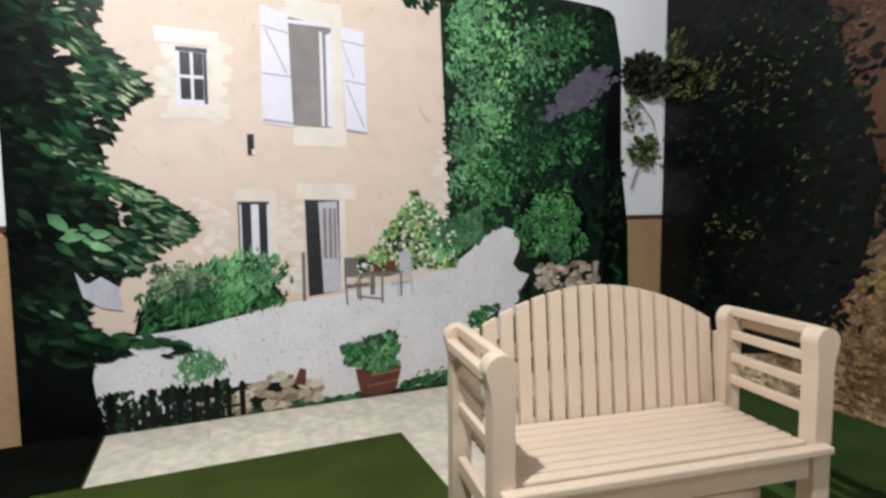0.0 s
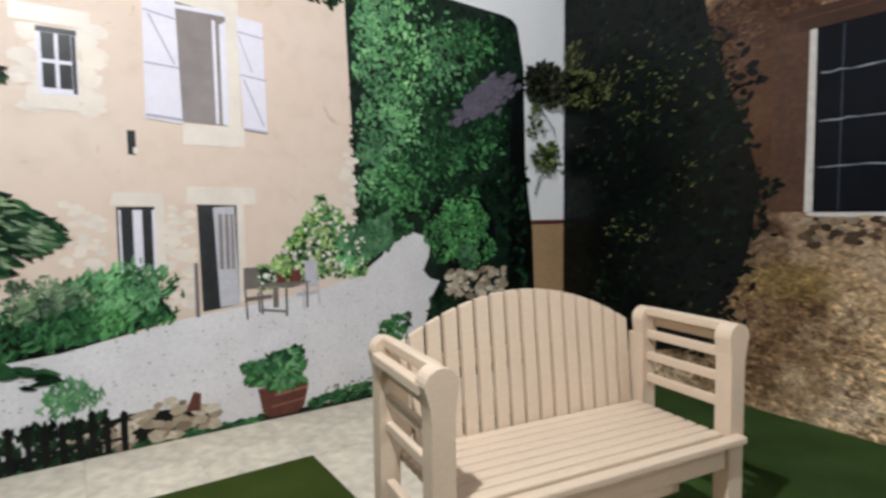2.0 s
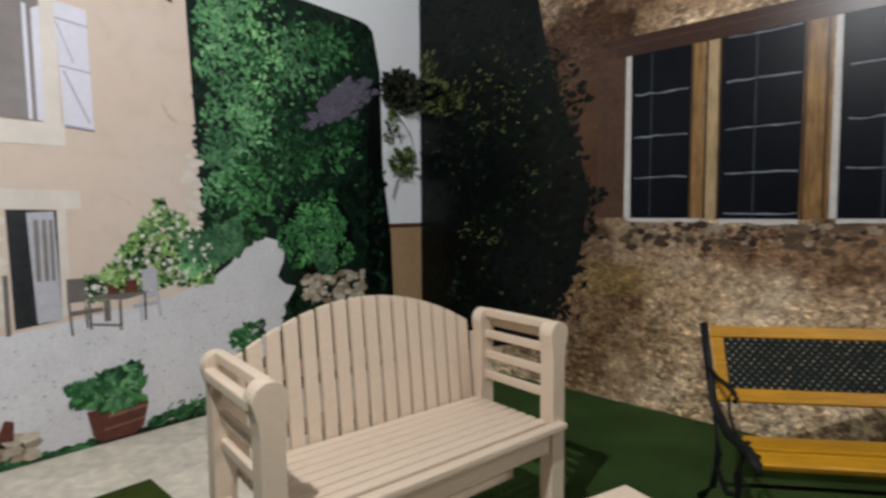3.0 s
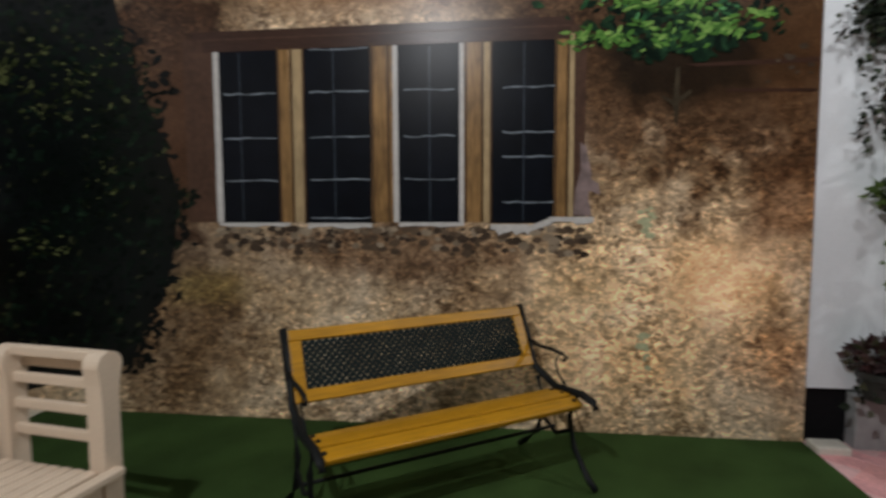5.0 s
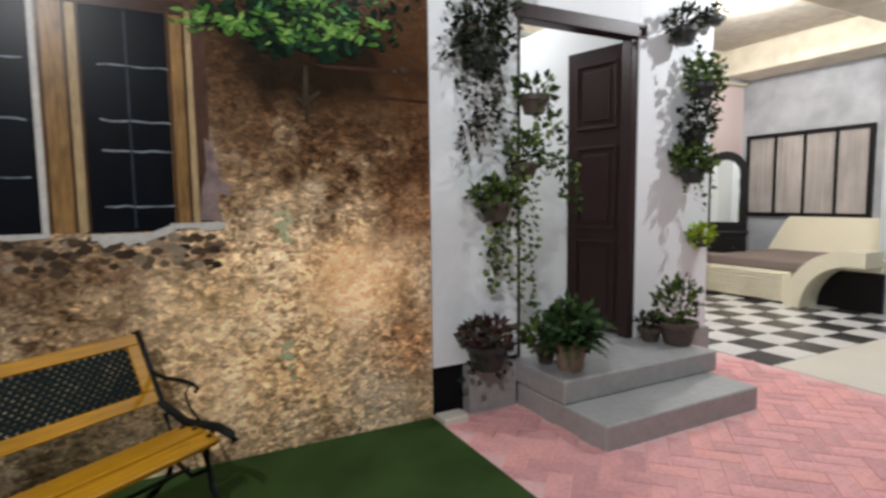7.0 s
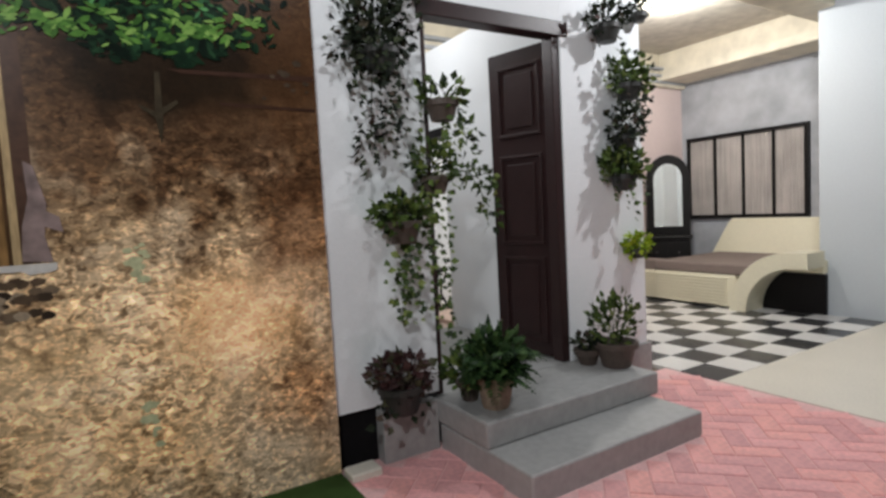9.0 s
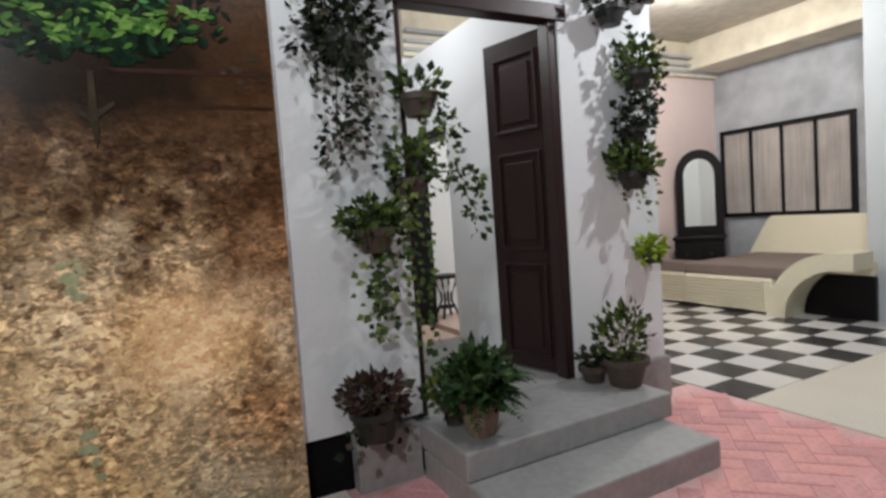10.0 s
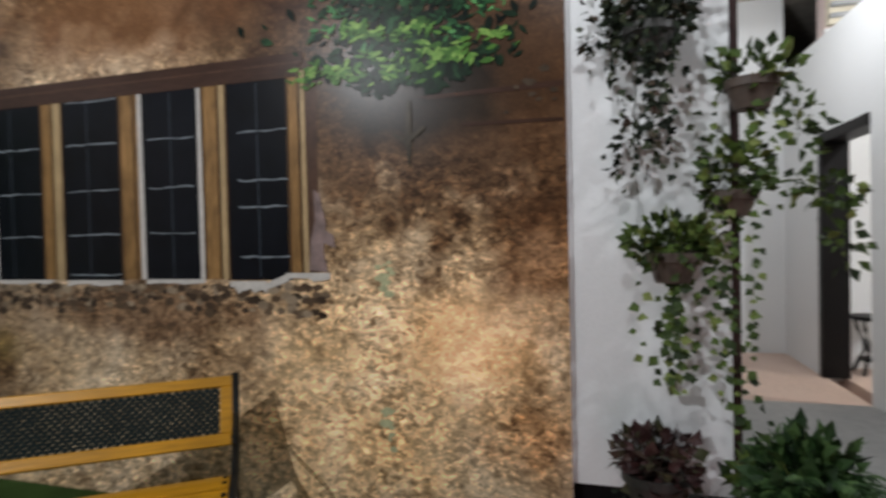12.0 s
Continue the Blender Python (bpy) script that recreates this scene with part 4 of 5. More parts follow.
M["p_masonry"] = print_stonewall("printed_masonry")
M["p_pane"] = print_paint("printed_night_pane", (0.003, 0.004, 0.007), 0.5, 9, 3)
M["p_pane"].node_tree.nodes["Principled BSDF"].inputs["Specular IOR Level"].default_value = 0.14
M["p_oak"] = surface("printed_oak", (0.26, 0.145, 0.055), 0.62, 13, 7, 0.3, 0.02, stretch=(5, 5, 0.6), gloss=0.22)
M["p_oak_dark"] = surface("printed_shaded_oak", (0.07, 0.036, 0.016), 0.5, 16, 6, 0.3, 0.02, stretch=(5, 5, 0.6), gloss=0.2)
M["p_mauve"] = print_paint("printed_mauve_stone", (0.26, 0.19, 0.18), 0.5, 18, 7)
M["p_faint"] = print_paint("printed_faint_lead", (0.035, 0.045, 0.06), 0.5, 30, 8)
M["p_pale_oak"] = surface("printed_pale_oak", (0.42, 0.30, 0.16), 0.42, 24, 5, 0.3, 0.02, stretch=(6, 6, 0.7), gloss=0.22)
M["p_beam"] = surface("printed_brown_beam", (0.050, 0.024, 0.016), 0.35, 18, 5, 0.3, 0.02, stretch=(6, 0.7, 6), gloss=0.22)
M["p_lead"] = print_paint("printed_lead_line", (0.21, 0.24, 0.27), 0.4, 30, 8)
M["p_sill"] = print_paint("printed_white_sill", (0.56, 0.53, 0.50), 0.2, 40, 8)
M["p_mark"] = print_paint("printed_lichen", (0.50, 0.50, 0.30), 0.3, 50, 12)
M["p_redbrick"] = print_paint("printed_red_brick", (0.075, 0.038, 0.024), 0.35, 30, 6)
M["p_twig"] = print_paint("printed_pale_twig", (0.045, 0.034, 0.02), 0.4, 40, 8)
M["p_vine"] = print_leaves("printed_vine_leaves", (0.03, 0.085, 0.018), (0.09, 0.22, 0.04), (0.24, 0.40, 0.10))

stone = thing("stone_wall_mural", Matrix(), "glossy printed wall mural of a mullioned window in a rubble wall", "mural")
ST = 2.95
printed("print_sheet", [[(-0.93, 0.0), (3.885, 0.0), (3.885, ST), (-0.93, ST)]], M["p_masonry"], stone, 1, "e", "brown rubble masonry")
printed("printed_reveal", [rect(2.19, 2.36, 1.13, 2.13)], M["p_redbrick"], stone, 2, "e", "red-brown window reveal")
printed("printed_reveal", [rect(0.18, 0.27, 1.16, 2.13)], M["p_redbrick"], stone, 2, "e", "shaded window reveal")
PT = 2.075
for y1, y0 in ((2.16, 1.80), (1.68, 1.28), (1.16, 0.81), (0.67, 0.318)):
    printed("printed_pane", [rect(y0, y1, 1.125, PT)], M["p_pane"], stone, 3, "e", "black leaded window light")
for y1, y0, mat in ((2.185, 2.148, "p_sill"), (1.815, 1.745, "p_oak"), (1.745, 1.672, "p_pale_oak"), (1.30, 1.18, "p_oak"), (1.18, 1.15, "p_sill"), (0.825, 0.80, "p_sill"), (0.80, 0.70, "p_oak"), (0.70, 0.655, "p_pale_oak"), (0.335, 0.262, "p_oak"), (0.262, 0.235, "p_pale_oak")):
    printed("printed_mullion", [[(y0, 1.13), (y1 + 0.002, 1.13), (y1, PT + 0.01), (y0 + 0.004, PT + 0.01)]], M[mat], stone, 4, "e", "oak mullion")
printed_each("printed_lintel", [[(2.30, 2.17), (2.30, 2.125), (0.24, 2.125), (0.24, 2.17)], [(2.24, 2.122), (2.24, 2.06), (0.26, 2.06), (0.26, 2.122)]], M["p_beam"], stone, 5, "e", "dark moulded window head")
printed("printed_head_edge", [[(2.29, 2.13), (2.29, 2.12), (0.24, 2.12), (0.24, 2.13)]], M["p_redbrick"], stone, 6, "e", "lighter moulding")
ln = []
for y1, y0, zs in ((2.13, 1.83, (1.827, 1.587, 1.355)), (1.64, 1.31, (2.05, 1.827, 1.588, 1.357, 1.15)), (1.12, 0.85, (1.823, 1.582, 1.356)), (0.60, 0.335, (1.824, 1.593, 1.466, 1.232))):
    for z in zs:
        n = 7
        low = [(y0 + (y1 - y0) * k / n, z + rng.uniform(-0.004, 0.004)) for k in range(n + 1)]
        ln.append(low + [(u, v + rng.uniform(0.003, 0.010)) for u, v in reversed(low)])
printed_each("printed_mullion_edge", [rect(y - 0.006, y + 0.006, 1.13, PT) for y in (1.812, 1.738, 1.672, 1.292, 1.205, 0.792, 0.705, 0.660, 0.328, 0.268)], M["p_oak_dark"], stone, 5.5, "e", "dark weathered edge of the mullion")
printed_each("printed_lead_upright", [rect(y, y + 0.007, 1.14, 2.05) for y in (2.03, 1.50, 0.98, 0.488)], M["p_faint"], stone, 3.9, "e", "faint upright leading")
printed("printed_bare_stone", [[(0.235, 1.17), (0.14, 1.16), (0.16, 1.26), (0.145, 1.38), (0.175, 1.52), (0.205, 1.54), (0.20, 1.40), (0.225, 1.30)], [(0.17, 1.30), (0.10, 1.27), (0.11, 1.33), (0.16, 1.36)]], M["p_mauve"], stone, 6.5, "e", "bare mauve stone beside the window")
printed_each("printed_glazing_bar", ln, M["p_lead"], stone, 4, "e", "pale leading of the window")


def ragged(y0, y1, z, h, n):
    rr = random.Random(int(abs(y0) * 100))
    low = [(y0 + (y1 - y0) * k / n, z - h * rr.uniform(0.4, 1.2)) for k in range(n + 1)]
    return low + [(y1, z + 0.008), (y0, z + 0.008)]


printed_each("printed_sill", [ragged(1.76, 2.175, 1.12, 0.016, 8), ragged(1.3, 1.66, 1.118, 0.022, 8), ragged(0.80, 1.15, 1.122, 0.016, 8), ragged(0.46, 0.66, 1.112, 0.045, 9), ragged(0.13, 0.36, 1.15, 0.03, 8), [(0.36, 1.15), (0.46, 1.112), (0.46, 1.08), (0.34, 1.12)]], M["p_sill"], stone, 6, "e", "broken white window sill")
printed("printed_sill_rubble", pebbles(rng, 240, lambda r: (r.uniform(0.15, 2.2), 1.095 - 0.14 * r.random() ** 1.5), 0.03), print_leaves("printed_dark_stone", (0.035, 0.024, 0.018), (0.12, 0.08, 0.052), (0.36, 0.28, 0.20)), stone, 2, "e", "loose dark stones under the sill", "stuff")
printed_each("printed_ledge", [[(-0.92, 1.905), (-0.36, 1.90), (-0.30, 1.915), (-0.92, 1.93)], [(-0.92, 1.765), (-0.5, 1.775), (-0.5, 1.79), (-0.92, 1.78)]], M["p_beam"], stone, 3, "e", "dark ledges in the masonry")
printed("printed_lichen", pebbles(rng, 16, lambda r: (-0.13 + r.gauss(0, 0.02), 1.13 + r.gauss(0, 0.045)), 0.024) + pebbles(rng, 14, lambda r: (-0.13 + r.gauss(0, 0.02), 0.49 + r.gauss(0, 0.045)), 0.022), M["p_mark"], stone, 4, "e", "pale lichen patches", "stuff")
printed("printed_pale_stone", pebbles(rng, 9, lambda r: (-0.78 + r.gauss(0, 0.07), 1.87 + r.gauss(0, 0.05)), 0.02), print_paint("printed_tan_stone", (0.07, 0.05, 0.034), 0.6, 30, 6), stone, 4, "e", "pale stones under the vine", "stuff")


def vine_spot(r):
    k = r.randrange(9)
    cy, cz = (0.16, 0.06, -0.08, -0.22, -0.36, -0.50, -0.62, -0.30, -0.02)[k], (2.08, 2.06, 2.11, 2.05, 2.12, 2.09, 2.15, 2.22, 2.24)[k]
    y = r.gauss(cy, 0.07)
    return y, cz - 0.25 * abs(y - cy) + r.gauss(0, 0.02)


printed("printed_vine_shade", leaf_shapes(rng, 800, lambda r: (lambda y: (y, 1.95 + 0.5 * (y + 0.25) ** 2 + 0.03 * math.sin(y * 19) + 0.6 * r.random() ** 1.1))(r.gauss(-0.27, 0.22)), 0.03), M["p_leaf_dark"], stone, 5, "e", "dark foliage under the vine", "stuff")
printed("printed_vine", leaf_shapes(rng, 300, lambda r: (lambda y: (y, 2.19 + 0.05 * math.sin(y * 17) + r.uniform(0, 0.45)))(r.uniform(-0.70, 0.20)), 0.026, -0.3, 1.2, 0.34), M["p_leaf_mid"], stone, 6, "e", "green vine leaves", "stuff")
printed("printed_vine", leaf_shapes(rng, 260, vine_spot, 0.024, -0.3, 0.9, 0.36), M["p_vine"], stone, 7, "e", "bright green vine leaves", "stuff")
printed("printed_vine_root", [[(-0.275, 1.90), (-0.255, 1.90), (-0.245, 1.72), (-0.262, 1.60), (-0.275, 1.70)], [(-0.25, 1.74), (-0.33, 1.79), (-0.335, 1.775), (-0.255, 1.71)], [(-0.265, 1.73), (-0.19, 1.765), (-0.19, 1.755), (-0.265, 1.70)]], M["p_twig"], stone, 6, "e", "pale bare vine stem")
def evergreen(r):
    z = r.uniform(0.25, 2.9)
    right = 2.40 + 0.25 * ((z - 1.15) / 1.0) ** 2 + (0.25 if z < 0.7 else 0.0) + 0.07 * math.sin(z * 9) + 0.04 * math.sin(z * 23)
    return 3.88 - (3.88 - right) * r.random() ** 0.8, z


tree = [(3.885, 0.0), (2.75, 0.3), (2.62, 0.6), (2.5, 0.8), (2.45, 1.0), (2.42, 1.3), (2.50, 1.6), (2.58, 1.8), (2.70, 2.1), (2.78, 2.5), (2.82, ST), (3.885, ST)]
printed("printed_evergreen_edge", leaf_shapes(rng, 420, lambda r: (lambda q: (q[0] - abs(r.gauss(0, 0.05)) if q[0] < 2.75 else 2.55 + 0.25 * ((q[1] - 1.15)) ** 2 + r.gauss(0, 0.07), q[1]))(evergreen(r)), 0.034, -0.4, 1.0), M["p_black"], stone, 3.3, "e", "ragged dark outline of the evergreen", "stuff")
printed("printed_dark_tree", [tree], M["p_black"], stone, 3, "e", "large dark evergreen")


printed("printed_evergreen_foliage", leaf_shapes(rng, 1100, evergreen, 0.028, -0.4, 1.0), M["p_leaf_night"], stone, 4, "e", "dark evergreen leaves", "stuff")
printed("printed_evergreen_foliage", leaf_shapes(rng, 420, evergreen, 0.02, -0.4, 1.0), M["p_leaf_olive"], stone, 5, "e", "olive evergreen leaves", "stuff")
for cy, cz, ry, rz, n, size in ((3.78, 2.28, 0.10, 0.12, 60, 0.032), (3.62, 1.98, 0.22, 0.10, 80, 0.026), (3.70, 2.12, 0.12, 0.06, 40, 0.026), (3.40, 2.10, 0.25, 0.10, 40, 0.02), (3.15, 1.85, 0.3, 0.16, 50, 0.018), (2.95, 2.05, 0.25, 0.12, 26, 0.016), (3.3, 1.0, 0.22, 0.08, 40, 0.018), (2.8, 1.35, 0.2, 0.15, 18, 0.016)):
    printed("printed_sunlit_foliage", leaf_shapes(rng, n, blob_spot(cy, cz, ry, rz), size, -0.3, 0.9, 0.36), M["p_leaf_yellow"], stone, 6, "e", "olive sunlit leaves", "stuff")
printed("printed_glint", leaf_shapes(rng, 40, lambda r: (r.uniform(2.7, 3.75), r.uniform(1.55, 2.2)), 0.009, aspect=0.7), M["p_leaf_yellow"], stone, 7, "e", "pale glinting leaves", "stuff")


# ---- white garden bench ----
def garden_bench(m):
    b = thing("garden_bench", m, "cream painted wooden garden bench with arched slatted back", "bench")
    mat, W, D, SH = M["bench_paint"], 1.13, 0.385, 0.40
    h = W / 2
    for sx in (-1, 1):
        c = sx * (h - 0.03)
        # post whose rounded head swells outward, like a rolled arm
        def post(y0, y1, top, swell):
            ol = [(-0.032, 0.0), (0.032, 0.0), (0.032, top - 0.14), (0.036, top - 0.10)]
            ol += [(0.004 + swell * math.cos(a), top - swell + swell * math.sin(a)) for a in [math.pi * k / 12 for k in range(13)]]
            ol += [(-0.034, top - 0.10), (-0.032, top - 0.14)]
            bm = prism([(x * sx, z) for x, z in ol], y1 - y0, pose(c, y0, 0))
            return bm
        part("front_leg", post(0.0, 0.06, 0.765, 0.046), mat, b)
        part("rear_leg", post(D - 0.01, D + 0.04, 0.765, 0.046), mat, b)
        part("back_post", box(c - 0.026, c + 0.026, D + 0.041, D + 0.075, 0.0, 0.66, 0.004), mat, b)
        for off, z in ((0.0, 0.748), (0.036, 0.705)):
            x = c + sx * off
            part("arm_bar", box(x - 0.016, x + 0.016, 0.04, D + 0.0, z - 0.016, z + 0.018, 0.006), mat, b)
        for z in (0.49, 0.575, 0.66):
            part("arm_slat", box(c - 0.011, c + 0.011, 0.055, D, z - 0.016, z + 0.016, 0.004), mat, b)
        part("lower_rail", box(c - 0.014, c + 0.014, 0.055, D, 0.27, 0.325, 0.004), mat, b)
    part("front_rail", box(-h + 0.065, h - 0.065, 0.012, 0.035, SH - 0.115, SH - 0.04, 0.004), mat, b)
    part("stretcher", box(-h + 0.065, h - 0.065, D * 0.5, D * 0.5 + 0.03, 0.12, 0.16, 0.004), mat, b)
    n, deep = 9, D + 0.045
    for k in range(n):
        y0 = -0.02 + k * deep / n
        w = deep / n - 0.008
        ends = 0.064 if k else 0.018
        if k == 0:
            y0 -= 0.012
        part("seat_slat", box(-h + ends, h - ends, y0, y0 + w, SH - 0.026, SH, 0.006), mat, b)
    # arched back of upright slats
    n, lean = 16, 0.10
    for k in range(n):
        xa = -h + 0.068 + k * (W - 0.136) / n
        xb = xa + (W - 0.136) / n - 0.015
        top = lambda x: 0.86 - 0.20 * (x / h) ** 2
        ol = [(xa, SH - 0.035), (xb, SH - 0.035), (xb, top(xb)), ((xa + xb) / 2, top((xa + xb) / 2)), (xa, top(xa))]
        bm = prism(ol, 0.02)
        for v in bm.verts:
            v.co.y += D + 0.028 + lean * (v.co.z - SH)
        part("back_slat", bm, mat, b)
    for z in (0.45, 0.64):
        part("back_rail", box(-h + 0.06, h - 0.06, D + 0.049 + lean * (z - SH), D + 0.072 + lean * (z - SH), z - 0.025, z + 0.025, 0.003), mat, b)
    return b


garden_bench(pose(1.562, 1.850, 0.012, 0, 0, -8.0))

# low cream table in front of the bench
tbl = thing("low_table", pose(1.44, 1.13, 0.012, 0, 0, -17), "cream painted low wooden garden table on turf", "table")
part("tabletop", box(-0.28, 0.28, -0.4, 0.36, 0.37, 0.40, 0.006), M["bench_paint"], tbl)
for sx in (-0.24, 0.20):
    for sy in (-0.36, 0.28):
        part("leg", box(sx, sx + 0.045, sy, sy + 0.045, 0, 0.37, 0.004), M["bench_paint"], tbl)
part("apron", box(-0.24, 0.24, 0.30, 0.32, 0.30, 0.37, 0.003), M["bench_paint"], tbl)
part("apron", box(0.22, 0.24, -0.36, 0.32, 0.30, 0.37, 0.003), M["bench_paint"], tbl)


# ---- yellow park bench ----
def park_bench(m):
    b = thing("park_bench", m, "yellow varnished park bench with black cast-iron ends and lattice back", "bench")
    L, iron, wood = 1.15, M["cast_iron"], M["yellow_wood"]
    h = L / 2
    back = lambda z: 0.33 + (z - 0.40) * 0.5
    for sx in (-1, 1):
        e = part("cast_end", tube([(sx * h, back(0.715), 0.715), (sx * h, back(0.57), 0.57), (sx * h, back(0.44), 0.44), (sx * h, 0.20, 0.385), (sx * h, 0.02, 0.40), (sx * h, -0.05, 0.385), (sx * h, -0.065, 0.36)], 0.017, 8), iron, b, "black scrolled cast-iron end", smooth=True)
        part("front_leg", tube([(sx * h, 0.05, 0.39), (sx * h, 0.10, 0.28), (sx * h, 0.07, 0.15), (sx * h, -0.02, 0.05), (sx * h, -0.07, 0.015)], 0.0125, 8, taper=0.015), iron, b, smooth=True)
        part("rear_leg", tube([(sx * h, 0.33, 0.40), (sx * h, 0.28, 0.27), (sx * h, 0.33, 0.13), (sx * h, 0.42, 0.05), (sx * h, 0.47, 0.015)], 0.0125, 8, taper=0.015), iron, b, smooth=True)
        part("leg_brace", tube([(sx * h, 0.09, 0.22), (sx * h, 0.19, 0.17), (sx * h, 0.30, 0.22)], 0.010, 6), iron, b, smooth=True)
        part("armrest", tube([(sx * h, back(0.56), 0.56), (sx * h, 0.32, 0.545), (sx * h, 0.22, 0.55), (sx * h, 0.15, 0.545), (sx * h, 0.125, 0.53), (sx * h, 0.14, 0.518)], 0.009, 8), iron, b, smooth=True)
        part("arm_scroll", tube([(sx * h, 0.17, 0.545), (sx * h, 0.20, 0.50), (sx * h, 0.18, 0.45), (sx * h, 0.12, 0.40)], 0.006, 6), iron, b, smooth=True)
    for k in range(3):
        y0 = 0.01 + k * 0.068
        tilt = pose(0, y0, (0.340, 0.361, 0.356)[k], (22, 2, -5)[k])
        part("seat_slat", box(-h + 0.012, h - 0.012, 0, 0.062, 0, 0.026, 0.006, tilt), wood, b)
        for sx in (-1, 1):
            part("bolt", lathe([(0.0, 0), (0.010, 0), (0.008, 0.005), (0.0, 0.006)], 10, m=tilt @ pose(sx * (h - 0.035), 0.034, 0.026)), iron, b, "dark round bolt head")
    lean = math.degrees(math.atan(0.5))
    mb = Matrix.Translation((0, back(0.445), 0.445)) @ pose(0, 0, 0, -lean)
    part("back_frame_top", box(-h + 0.012, h - 0.012, -0.012, 0.014, 0.245, 0.292, 0.005, mb), wood, b)
    part("back_frame_bottom", box(-h + 0.012, h - 0.012, -0.012, 0.014, 0.0, 0.05, 0.005, mb), wood, b)
    for x in (-h + 0.012, h - 0.062):
        part("back_frame_side", box(x, x + 0.05, -0.012, 0.014, 0.05, 0.245, 0.004, mb), wood, b)
    bm = bmesh.new()
    x = -h - 0.14
    while x < h:
        for s in (-1, 1):
            a0, a1 = (x, x + 0.195) if s > 0 else (x + 0.195, x)
            p0, p1 = Vector((a0, 0.002 * s, 0.05)), Vector((a1, 0.002 * s, 0.245))
            lo, hi = -h + 0.06, h - 0.06
            ts = []
            for lim in (lo, hi):
                ts.append((lim - p0.x) / (p1.x - p0.x))
            t0, t1 = max(0, min(ts)), min(1, max(ts))
            if t1 - t0 > 0.05:
                q0, q1 = p0.lerp(p1, t0), p0.lerp(p1, t1)
                tube([mb @ q0, mb @ q1], 0.0082, 4, bm)
        x += 0.030
    part("lattice", bm, M["lattice"], b, "dark green diamond lattice panel")
    part("cross_bar", tube([(-h, 0.2, 0.20), (h, 0.2, 0.20)], 0.008, 6), iron, b)
    return b


park_bench(pose(2.582, 0.71, 0.012, 0, 0, -55.5))


# ---- open door leaf ----
def door_leaf(m, w, hgt):
    d = thing("door_1", m, "dark brown panelled wooden door leaf standing open", "door")
    part("slab", box(0, w, -0.018, 0.018, 0, hgt, 0.003), M["door_wood"], d)
    for s in (-1, 1):
        for z0, z1 in ((0.08, 0.66), (0.74, 1.34), (1.46, 1.93)):
            bm = bmesh.new()
            y = s * 0.019
            for a in ((0.075, w - 0.075, z0, z0 + 0.022), (0.075, w - 0.075, z1 - 0.022, z1), (0.075, 0.097, z0 + 0.022, z1 - 0.022), (w - 0.097, w - 0.075, z0 + 0.022, z1 - 0.022)):
                add_box(bm, a[0], a[1], min(y, y + s * 0.014), max(y, y + s * 0.014), a[2], a[3], 0.004)
            part("panel_moulding", bm, M["door_wood"], d)
            part("raised_panel", box(0.135, w - 0.135, min(y, y + s * 0.010), max(y, y + s * 0.010), z0 + 0.06, z1 - 0.06, 0.005), M["door_wood"], d)
    for z in (0.25, 1.0, 1.75):
        part("hinge", tube([(0.0, -0.022, z), (0.0, -0.022, z + 0.09)], 0.009, 8), M["wire"], d, "steel hinge")
    return d


door_leaf(pose(PORCH_X + 0.075, -2.515, 0.275, 0, 0, 14), 0.49, 2.03)


# ---- plants ----
def pot_shape(r, hgt, rim=0.012):
    return lathe([(0.0, 0.0), (r * 0.68, 0.0), (r * 0.72, 0.01), (r * 0.96, hgt - 0.035), (r * 1.0 + rim, hgt - 0.033), (r * 1.0 + rim, hgt - 0.002), (r * 0.97, hgt), (r * 0.90, hgt - 0.012), (0.0, hgt - 0.02)], 24)


def floor_pot(m, r, hgt, leaf, n, radii, size, label, pot="terracotta", lift=0.0, up=0.5, seed=1):
    rr = random.Random(seed)
    p = thing("potted_plant", m, label, "potted plant", "pots on the porch step")
    part("pot", pot_shape(r, hgt), M[pot], p, "weathered terracotta pot", smooth=False)
    part("soil", lathe([(0.0, hgt - 0.022), (r * 0.9, hgt - 0.022), (r * 0.88, hgt - 0.012), (0.0, hgt - 0.008)], 16), M["soil"], p)
    part("leaves", leaf_cloud(rr, n, (0, 0, hgt + radii[2] * 0.55 + lift), radii, size, 0.30, up), M[leaf], p, kind="stuff")
    bm = bmesh.new()
    for k in range(12):
        a = k * 0.52
        q = Vector((math.cos(a) * radii[0] * 0.6, math.sin(a) * radii[1] * 0.6, hgt + radii[2] * rr.uniform(0.5, 1.2)))
        tube([(0.02 * math.cos(a), 0.02 * math.sin(a), hgt - 0.02), tuple(q * 0.5 + Vector((0, 0, hgt * 0.5))), tuple(q)], 0.004, 5, bm, taper=0.0015)
    part("stems", bm, M["leaf_green"], p)
    return p


